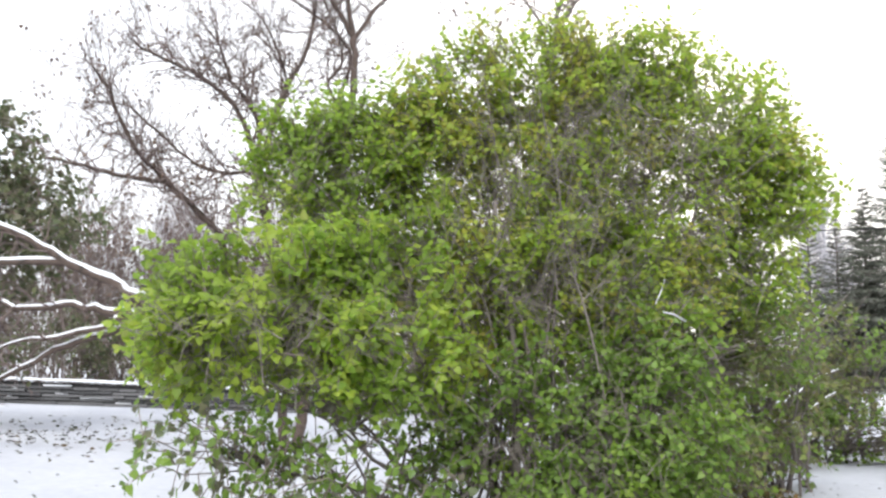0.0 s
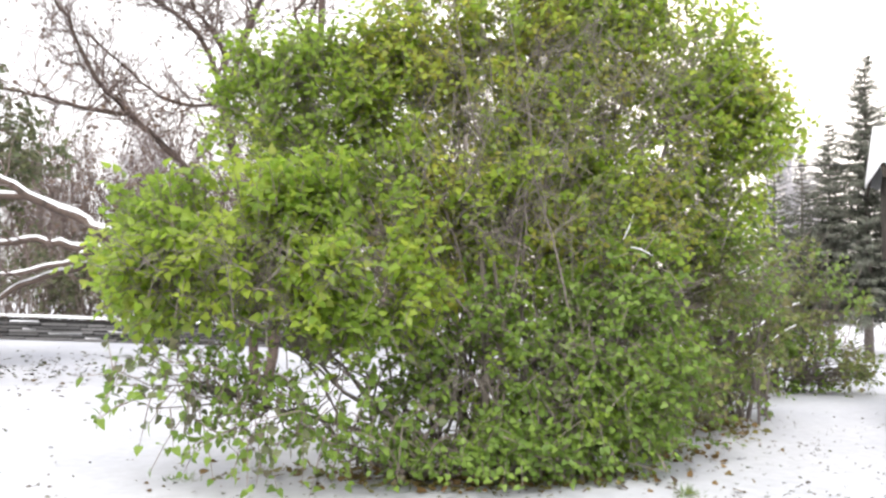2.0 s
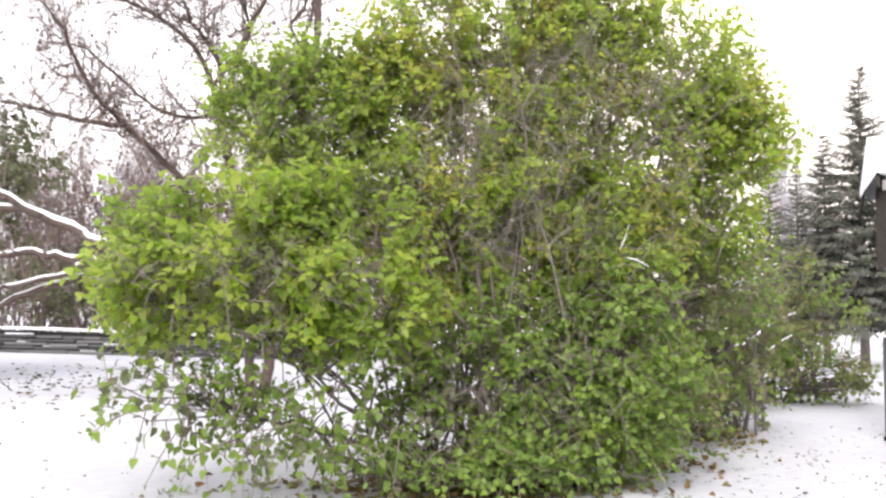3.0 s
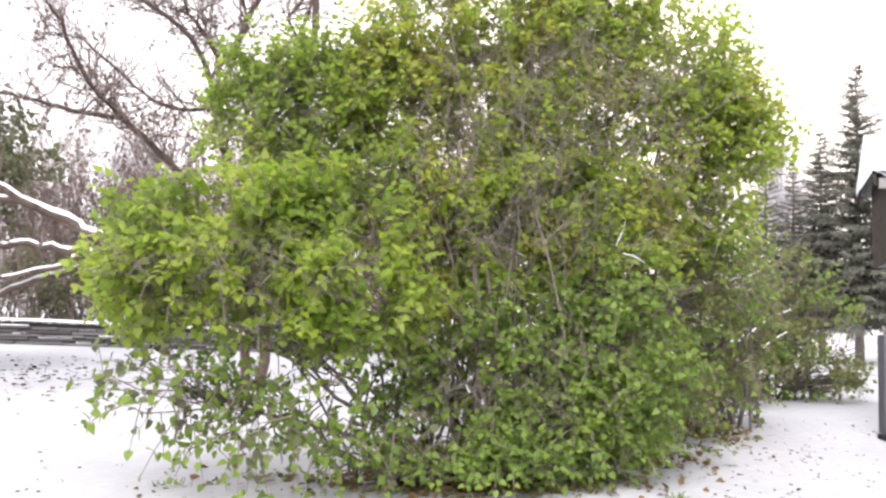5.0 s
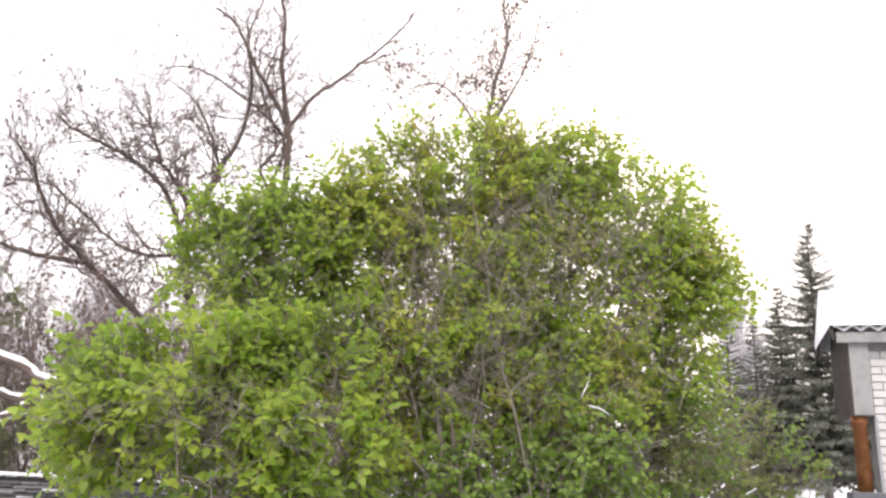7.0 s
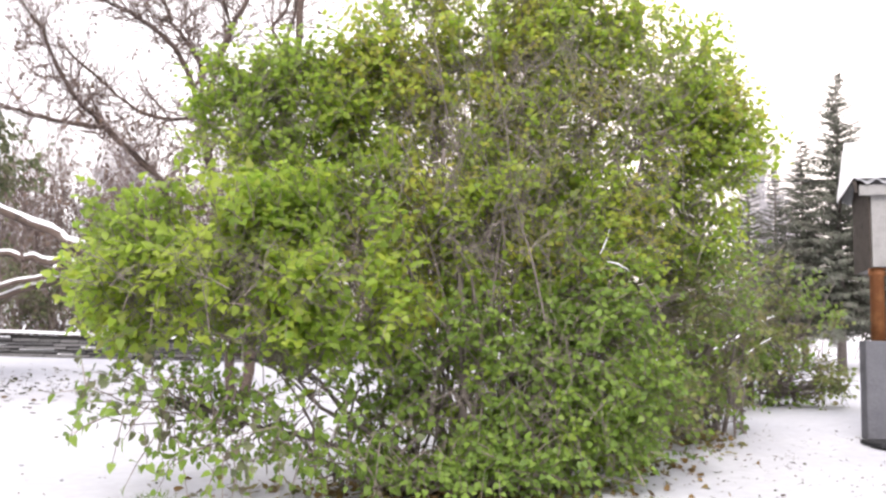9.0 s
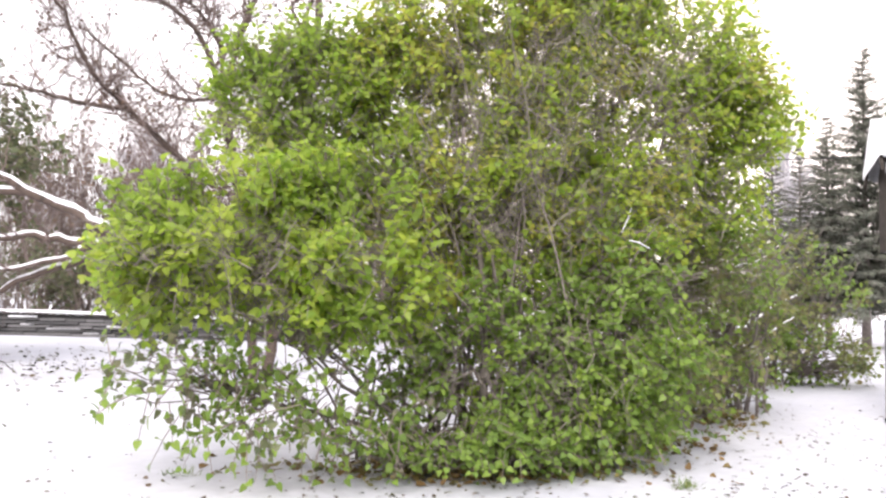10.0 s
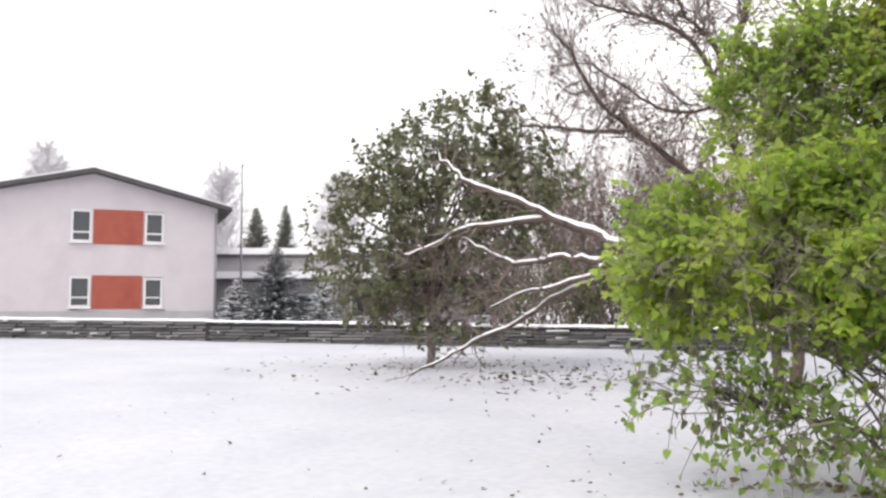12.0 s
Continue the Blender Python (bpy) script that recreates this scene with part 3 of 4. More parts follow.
def bare_tree():
    bx, by = -2.3, 14.4
    gz = ground_z(bx, by)
    t = thing("bare_tree", (bx, by, gz), "tall leafless tree with snow on its low spreading limbs", "tree")
    limb_part(t, "trunk", [(bx, by, gz - 0.1), (-2.2, 14.4, 1.8), (-1.9, 14.2, 4.0), (-1.6, 13.95, 6.6), (-1.61, 13.91, 7.6)], 0.10, 0.05, BARK_RED)
    limb_part(t, "trunk", [(bx - 0.2, by, gz - 0.1), (-2.7, 14.4, 2.4), (-3.05, 14.3, 4.2), (-3.25, 14.1, 5.4)], 0.085, 0.055, BARK_RED)
    tips, twigs = [], Bag()
    limbs = [
        ([(-1.63, 13.91, 7.55), (-1.98, 13.76, 8.11), (-2.31, 13.6, 8.62), (-2.65, 13.44, 9.23), (-2.99, 13.27, 9.43)], 0.045, 0.015),
        ([(-1.61, 13.91, 7.5), (-1.83, 13.88, 8.58), (-1.85, 13.88, 9.62), (-2.06, 13.85, 10.54), (-2.08, 13.84, 11.4)], 0.05, 0.015),
        ([(-1.6, 13.91, 7.55), (-1.2, 14.02, 8.25), (-0.62, 14.14, 8.82), (0.18, 14.22, 9.71), (0.59, 14.29, 10.34)], 0.045, 0.012),
        ([(-3.2, 14.15, 5.2), (-2.88, 14.21, 6.54), (-2.48, 14.21, 7.5), (-2.39, 14.15, 8.55), (-2.54, 14.05, 9.3), (-2.3, 14.01, 10.13)], 0.055, 0.012),
        ([(-3.2, 14.15, 5.2), (-3.3, 14.13, 6.06), (-3.72, 13.91, 6.69), (-3.93, 13.75, 7.24), (-4.04, 13.61, 7.6)], 0.05, 0.012),
        ([(-3.1, 14.25, 4.4), (-3.46, 13.82, 5.95), (-4.14, 13.37, 6.55), (-4.67, 12.93, 6.68), (-5.08, 12.51, 6.85)], 0.055, 0.012),
        ([(-2.8, 14.35, 2.8), (-3.51, 13.55, 3.56), (-3.67, 13.26, 3.95), (-4.4, 12.78, 4.61), (-4.75, 12.4, 5.02), (-5.06, 12.02, 5.76), (-5.32, 11.64, 6.21)], 0.075, 0.012),
        ([(-4.36, 12.75, 4.57), (-4.94, 12.24, 4.52), (-5.28, 11.88, 4.57), (-5.65, 11.49, 4.56)], 0.045, 0.015),
        ([(-3.1, 14.25, 4.4), (-2.9, 13.7, 4.95), (-3.73, 13.36, 4.9), (-4.3, 13.06, 5.16), (-4.97, 12.69, 5.74), (-5.36, 12.39, 5.7)], 0.04, 0.01),
        ([(-1.75, 14.1, 6.2), (-2.08, 14.15, 6.78), (-1.85, 14.2, 7.17), (-1.96, 14.2, 7.81), (-2.19, 14.2, 8.34), (-2.39, 14.2, 9.0)], 0.035, 0.01),
        ([(-3.0, 14.2, 6.1), (-2.8, 14.2, 6.68), (-3.03, 14.2, 7.41), (-3.38, 14.2, 8.04), (-3.91, 14.2, 8.44)], 0.03, 0.01),
        ([(-1.7, 14.1, 5.8), (-1.9, 14.37, 6.56), (-1.72, 14.4, 7.36), (-2.07, 14.35, 7.88), (-2.88, 14.21, 8.43), (-3.49, 14.07, 8.65), (-3.95, 13.95, 8.49)], 0.04, 0.01),
    ]
    for i, (pts, r0, r1) in enumerate(limbs):
        line, rad = limb_part(t, "limb", pts, r0, r1, BARK_RED)
        grow(twigs, tips, line, rad, 3 if i in (4, 5, 8) else 2, 0.6, 3, kids=2, up=0.2)
        if i in (4, 5, 6, 8, 9, 10):
            grow(twigs, tips, line, rad, 1, 0.85, 3, kids=3, up=0.3, start=0.1)
    low = [
        ([(-2.5, 14.4, 1.6), (-4.17, 12.2, 2.5), (-4.63, 12.15, 2.8), (-5.44, 12.03, 3.15), (-6.16, 11.9, 3.52), (-6.78, 11.79, 3.77), (-7.16, 11.8, 4.05), (-7.51, 11.82, 4.47)], 0.095, 0.02),
        ([(-5.44, 12.04, 3.14), (-6.2, 11.96, 3.1), (-6.86, 11.8, 3.05), (-7.43, 11.66, 2.81), (-7.95, 11.53, 2.64)], 0.06, 0.02),
        ([(-2.4, 14.4, 1.3), (-4.24, 12.29, 2.31), (-4.78, 12.26, 2.44), (-5.33, 12.21, 2.49), (-5.97, 12.09, 2.43), (-6.53, 11.97, 2.64), (-7.02, 11.88, 2.9)], 0.08, 0.02),
        ([(-2.4, 14.4, 1.1), (-4.32, 12.3, 2.28), (-4.88, 12.26, 2.2), (-5.45, 12.24, 2.09), (-6.04, 12.19, 1.97), (-6.63, 12.1, 1.73)], 0.06, 0.015),
        ([(-4.32, 12.3, 2.25), (-4.92, 12.36, 2.14), (-5.62, 12.38, 1.87), (-6.26, 12.41, 1.51), (-7.08, 12.31, 1.17), (-7.66, 12.31, 0.85), (-8.33, 12.24, 0.55)], 0.055, 0.018),
    ]
    tips2, twigs2 = [], Bag()
    for pts, r0, r1 in low:
        line, rad = limb_part(t, "low_limb", pts, r0, r1, BARK_RED, snow=0.85)
        grow(twigs2, tips2, line, rad, 1, 0.5, 1, kids=2, up=0.1, start=0.45)
    twigs.add(twigs2.v, twigs2.f)
    part("twigwork", twigs, TWIG_RED, t, kind="stuff")
    pick = [tips[i] for i in RNG.choice(len(tips), min(420, len(tips)), replace=False)]
    small_leaves("dry_leaves", pick, 5, 0.055, 0.045, LEAF_DRY, t, "shrivelled brown leaves and seed clusters")


def slender_tree():
    x, y = 2.0, 15.0
    t = thing("bare_tree", (x, y, ground_z(x, y)), "slender leafless tree with brown seed clusters", "tree")
    tips, twigs = [], Bag()
    lines = [([(x, y, ground_z(x, y) - 0.1), (1.9, 14.9, 3.0), (1.96, 14.87, 5.9), (2.11, 14.85, 7.97), (2.22, 14.84, 9.06), (2.48, 14.79, 10.19), (2.35, 14.81, 11.23), (2.45, 14.8, 12.16)], 0.075, 0.01),
             ([(2.13, 14.84, 8.2), (2.77, 14.74, 9.43), (3.14, 14.67, 10.69)], 0.03, 0.01), ([(2.1, 14.86, 8.0), (1.33, 14.94, 9.04), (0.87, 14.97, 9.14), (0.54, 14.99, 9.0)], 0.03, 0.01)]
    for i, (pts, r0, r1) in enumerate(lines):
        line, rad = limb_part(t, "trunk" if i == 0 else "limb", pts, r0, r1, BARK)
        grow(twigs, tips, line, rad, 2, 0.7, 2, start=0.45 if i == 0 else 0.2)
    part("twigwork", twigs, TWIG, t, kind="stuff")
    pick = [tips[i] for i in RNG.choice(len(tips), min(520, len(tips)), replace=False)]
    small_leaves("dry_leaves", pick, 4, 0.065, 0.06, LEAF_DRY, t, "brown seed clusters")


def dark_tree():
    x, y = -9.6, 14.9
    gz = ground_z(x, y)
    t = thing("broadleaf_tree", (x, y, gz), "rounded tree with dark green leaves by the stone wall", "tree")
    limb_part(t, "trunk", [(x, y, gz - 0.1), (x + 0.02, y, 1.3), (x + 0.1, y, 2.4), (x + 0.25, y, 4.2)], 0.10, 0.05, BARK)
    tips, twigs = [], Bag()
    lobes = [((-9.3, 15.1, 4.15), (2.35, 1.7, 2.0), 640), ((-10.75, 14.3, 3.1), (1.6, 1.3, 1.7), 400), ((-7.9, 15.7, 4.35), (1.4, 1.2, 1.25), 300), ((-9.3, 14.9, 1.9), (2.0, 1.2, 0.9), 230), ((-8.7, 15.3, 5.65), (1.05, 0.9, 1.05), 150), ((-10.1, 14.8, 4.8), (1.25, 1.0, 1.1), 170)]
    sh = Shoots()
    for c, r, n in lobes:
        sh.lobe(c, r, int(n * 0.85), 0.125, length=0.5, pairs=4, fill=0.5, gap=0.045, grain=1.7)
        for k in range(8):
            d = unit(RNG.normal(0, 1, 3) + np.array((0, 0, 0.2)))
            e = np.array(c) + d * np.array(r) * 0.8
            limb_part(t, "limb", bend((x + 0.05, y, RNG.uniform(1.3, 3.4)), e, 5, 0.15, 0.1), 0.035, 0.01, BARK)
    leaf_part("foliage", sh, LEAF_DARK, t, "glossy dark green leaves")
    grow_bag = sh.twigs
    part("twigwork", grow_bag, TWIG, t, kind="stuff")
    for k in range(360):
        p = np.array((RNG.uniform(-11, -7.4), RNG.uniform(13.8, 15.6), RNG.uniform(1.3, 3.0)))
        twig_spray(twigs, tips, p, RNG.normal(0, 1, 3), 0.6, 1, 0.01, 3)
    part("bare_twigwork", twigs, TWIG_RED, t, kind="stuff")


def spruce(place, height, width, label, mat=NEEDLES, name="spruce", density=1.0, snow=0.0, low=0.08, group="spruces"):
    x, y = place
    gz = ground_z(x, y)
    t = thing(name, (x, y, gz), label, "tree", group=group)
    bag = Bag()
    bag.tube([(x, y, gz - 0.1), (x, y, gz + height * 0.5), (x, y, gz + height)], [0.016 * height, 0.009 * height, 0.01], 7)
    part("trunk", bag, BARK, t)
    P, A, N, S = [], [], [], []
    limbs = Bag()
    z = low * height
    while z < height * 0.99:
        f = 1 - z / height
        reach = width * (f ** 0.78) * RNG.uniform(0.75, 1.05) + 0.05
        count = max(6, int((9 + 9 * f) * density))
        for k in range(count):
            ang = RNG.uniform(0, 2 * math.pi)
            L = reach * RNG.uniform(0.55, 1.12)
            rise = 0.35 - 0.75 * f + RNG.normal(0, 0.1)
            out_way = np.array((math.cos(ang), math.sin(ang), rise))
            root = np.array((x, y, gz + z))
            end = root + out_way * L + np.array((0, 0, 0.12 * L))
            limbs.tube([root, root + out_way * L * 0.6, end], [0.012, 0.009, 0.004], 3, cap=False)
            m = max(4, int(L * 26 * density))
            for j in range(m):
                s = (j + 1) / m
                p = root + (end - root) * s
                for sgn in (-1, 1):
                    sd = np.array((-math.sin(ang), math.cos(ang), 0)) * sgn
                    P.append(p)
                    A.append(out_way * 0.6 + sd * RNG.uniform(0.3, 0.9) + np.array((0, 0, RNG.uniform(-1.0, 0.25))))
                    N.append((RNG.normal(0, 0.9), RNG.normal(0, 0.9), 1))
                    S.append((0.09 + 0.19 * (1 - s * 0.4)) * (0.55 + 0.45 * f) * RNG.uniform(0.7, 1.3) * (height / 9) ** 0.4)
        z += height * 0.021 / density ** 0.4
    part("limbwork", limbs, BARK, t, kind="stuff")
    part("needles", many("needles", blade_shape(1.0, 0.17), P, A, N, S, mat), None, t, kind="stuff")
    if snow:
        Pn = np.array(P)
        pick = RNG.random(len(Pn)) < snow
        part("snow_dusting", many("snow_dusting", blade_shape(1.0, 0.5), Pn[pick] + np.array((0, 0, 0.04)), np.array(A)[pick], np.array(N)[pick], np.array(S)[pick] * 0.8, SNOW_CAP), None, t, "snow on the twigs", kind="stuff")
    return t


def thicket(name, label, spots, height, mat, twig_count, spread, leaf_mat=None, kind="stuff", thick=0.012):
    """A mass of bare shrubs that cannot be counted."""
    bag, tips = Bag(), []
    for x, y in spots:
        h = height * RNG.uniform(0.7, 1.1)
        gz = ground_z(x, y)
        for _ in range(twig_count):
            b = np.array((x + RNG.normal(0, spread), y + RNG.normal(0, spread), gz))
            twig_spray(bag, tips, b, (RNG.normal(0, 0.3), RNG.normal(0, 0.3), 1), h * RNG.uniform(0.35, 0.6), 3, thick, 3, 0.45, 0.15)
    ob = part(name, bag, mat, None)
    tagged(ob, label, "shrubs", kind="stuff")
    if leaf_mat:
        pick = [tips[i] for i in RNG.choice(len(tips), min(9000, len(tips)), replace=False)]
        P = np.array(pick)
        me = many("shrub_leaves", leaf_shape(1.0, 0.7), P, RNG.normal(0, 1, P.shape), RNG.normal(0, 1, P.shape), 0.13 * RNG.uniform(0.6, 1.3, len(P)), leaf_mat)
        tagged(part("shrub_leaves", me, None, None), "withered russet leaves on bare shrubs", "leaves", kind="stuff")


def frosted_tree(place, height, label):
    x, y = place
    gz = ground_z(x, y)
    t = thing("frosted_tree", (x, y, gz), label, "tree", group="far frosted trees")
    bag = Bag()
    bag.tube([(x, y, gz), (x + 0.1, y, gz + height * 0.5), (x, y, gz + height)], [0.16, 0.1, 0.02], 6)
    part("trunk", bag, TWIG_FROST, t)
    tw, tips = Bag(), []
    for k in range(110):
        s = RNG.uniform(0.3, 0.95)
        twig_spray(tw, tips, (x, y, gz + height * s), (RNG.normal(0, 0.7), RNG.normal(0, 0.7), 0.8), height * 0.2 * (1.3 - s), 3, 0.032, 3, 0.55, 0.05)
    part("twigwork", tw, TWIG_FROST, t, kind="stuff")


bare_tree()
slender_tree()
dark_tree()
spruce((12.95, 22.6), 8.65, 2.3, "tall dark green spruce standing in the snow", low=0.17)
spruce((12.5, 23.8), 6.9, 1.8, "dark spruce close beside a taller one", low=0.17)
spruce((12.2, 24.9), 6.2, 1.3, "narrow dark spruce among others", density=0.8, low=0.2)
spruce((11.0, 24.2), 6.0, 1.5, "sparse spruce half hidden by the lilac", density=0.8)
spruce((15.0, 24.0), 5.6, 1.6, "dark spruce behind the brick porch", low=0.2)
spruce((-33.8, 34.1), 6.6, 2.1, "young spruce behind the long low building", density=1.3)
spruce((-32.6, 35.2), 6.8, 1.6, "slim young spruce behind the long low building", density=1.3)
spruce((-22.7, 24.0), 3.4, 1.8, "broad blue-grey juniper dusted with snow", mat=NEEDLES_BLUE, name="juniper", snow=0.06, low=0.02, group="")
spruce((-25.2, 24.3), 2.1, 1.1, "low juniper heaped with snow", mat=NEEDLES_BLUE, name="juniper", snow=0.6, low=0.02, group="")
spruce((-22.6, 26.8), 2.1, 1.3, "low juniper heaped with snow", mat=NEEDLES_BLUE, name="juniper", snow=0.6, low=0.02, group="")
thicket("bare_shrubs", "russet leafless shrubs behind the stone wall", [(-14 + 0.85 * i, 28 + 1.5 * (i % 3)) for i in range(22)], 7.6, TWIG_RED, 17, 0.9, LEAF_DRY, thick=0.03)
thicket("hedge_twigs", "dark dense undergrowth behind the stone wall", [(-13 + 0.9 * i, 26.6 + 0.5 * (i % 2)) for i in range(16)], 2.6, TWIG, 14, 0.5, LEAF_DARK, thick=0.018)
thicket("far_shrubs", "pale leafless shrubs behind the spruces", [(8.5 + 1.6 * i, 29 + (i % 3)) for i in range(7)], 4.5, TWIG_RED, 7, 0.8, thick=0.014)
frosted_tree((-37.2, 34.8), 9.2, "tall tree white with hoarfrost behind the house")
frosted_tree((-50.6, 32.0), 11.8, "tall tree white with hoarfrost behind the house roof")
frosted_tree((-30.0, 36.8), 8.6, "tree white with hoarfrost behind the low building")
frosted_tree((-14.0, 44.0), 10.0, "tree white with hoarfrost behind the shrubs")
frosted_tree((19.0, 40.0), 10.0, "pale frosted tree behind the spruces")

# ---- stone wall, house, porch ----
def dry_wall(a, b, height, label, singles, course=0.10):
    """A low wall of flat stones in courses, with snow on top, from a to b."""
    a, b = Vector((*a, 0)), Vector((*b, 0))
    d = (b - a)
    L = d.length
    d.normalize()
    n = Vector((d.y, -d.x, 0))
    if n.y > 0:
        n = -n
    t = thing("stone_wall", (a.x, a.y, ground_z(a.x, a.y)), label, "wall", kind="structure")
    core, cap = Bag(), Bag()
    m = int(L / 0.7)
    for i in range(m):
        p, q = a + d * L * i / m, a + d * L * (i + 1) / m
        z0, z1 = ground_z(p.x, p.y) - 0.1, ground_z(p.x, p.y) + height - 0.03
        core.add([p + n * -0.02 + Vector((0, 0, z0)), q + n * -0.02 + Vector((0, 0, z0)), q + n * -0.5 + Vector((0, 0, z0)), p + n * -0.5 + Vector((0, 0, z0)),
                  p + n * -0.02 + Vector((0, 0, z1)), q + n * -0.02 + Vector((0, 0, z1)), q + n * -0.5 + Vector((0, 0, z1)), p + n * -0.5 + Vector((0, 0, z1))],
                 [(0, 3, 2, 1), (4, 5, 6, 7), (0, 1, 5, 4), (1, 2, 6, 5), (2, 3, 7, 6), (3, 0, 4, 7)])
    part("core", core, STONE_CORE, t, smooth=False)
    line = [a + d * L * i / (3 * m) + n * -0.24 for i in range(3 * m + 1)]
    rows = []
    for p in line:
        z = ground_z(p.x, p.y) + height + 0.01
        h = 0.07 + 0.03 * noise.noise(p * 0.7)
        rows.append([p + n * 0.30 + Vector((0, 0, z)), p + n * 0.27 + Vector((0, 0, z + h * 0.8)), p + Vector((0, 0, z + h)), p - n * 0.27 + Vector((0, 0, z + h * 0.8)), p - n * 0.30 + Vector((0, 0, z))])
    for i, r in enumerate(rows):
        cap.v.extend(r)
        if i:
            for k in range(4):
                cap.f.append(((i - 1) * 5 + k, (i - 1) * 5 + k + 1, i * 5 + k + 1, i * 5 + k))
            cap.f.append(((i - 1) * 5 + 4, (i - 1) * 5, i * 5, i * 5 + 4))
    part("snow_cap", cap, SNOW_CAP, t, "snow along the top of the wall")
    unit_box = Bag()
    unit_box.add([Vector(c) for c in ((0.02, -1, 0.06), (0.98, -1, 0.04), (1, -0.9, 0.5), (0.97, -1, 0.95), (0.03, -1, 0.96), (0, -0.9, 0.5), (0, 0, 0), (1, 0, 0), (1, 0, 1), (0, 0, 1))],
                 [(0, 1, 2, 3, 4, 5), (0, 6, 7, 1), (1, 7, 8, 2), (2, 8, 3), (3, 8, 9, 4), (4, 9, 5), (5, 9, 6, 0)])
    me = unit_box.mesh("stone", STONE, smooth=False)
    rest, ledges, made = Bag(), Bag(), 0
    for c in range(int(height / course)):
        s = RNG.uniform(0, 0.3)
        while s < L - 0.2:
            w = RNG.uniform(0.35, 1.3)
            w = min(w, L - s)
            p = a + d * s
            z = ground_z(p.x, p.y) + c * course + 0.005
            out_by = RNG.uniform(0.0, 0.12)
            mx = Matrix((d, -n, Vector((0, 0, 1)))).transposed().to_4x4()
            mx = Matrix.Translation(p + Vector((0, 0, z)) - n * 0.05) @ mx @ Matrix.Diagonal((w - 0.02, out_by + 0.05, course - 0.028, 1))
            if made < singles:
                ob = new("stone", me)
                ob.parent = t
                ob.matrix_basis = Matrix.Translation(-t.location) @ mx
                made += 1
            else:
                rest.add([mx @ v for v in unit_box.v], unit_box.f)
            if RNG.random() < 0.25 and out_by > 0.03:
                u0, u1 = sorted(RNG.uniform(0, 1, 2))
                q0, q1, top = p + d * w * u0, p + d * w * max(u1, u0 + 0.1), Vector((0, 0, z + course - 0.03))
                ledges.add([q0 + top, q1 + top, q1 + n * (out_by - 0.01) + top, q0 + n * (out_by - 0.01) + top, q0 + top + Vector((0, 0, 0.035)), q1 + top + Vector((0, 0, 0.035))],
                           [(0, 1, 2, 3), (3, 2, 5, 4), (0, 3, 4), (1, 5, 2)])
            s += w
    part("snow_ledges", ledges, SNOW_CAP, t, "snow caught on the ledges of the stones", kind="stuff")
    if rest.v:
        part("stones", rest, STONE_REST, t, kind="stuff", smooth=False)
    return t


def oriented(bag, o, d, n, lo, hi):
    """A box in a frame at o: along d, outward n, up."""
    k = len(bag.v)
    bag.box(lo, hi)
    for i in range(k, len(bag.v)):
        v = bag.v[i]
        bag.v[i] = Vector(o) + Vector(d) * v.x + Vector(n) * v.y + Vector((0, 0, v.z))


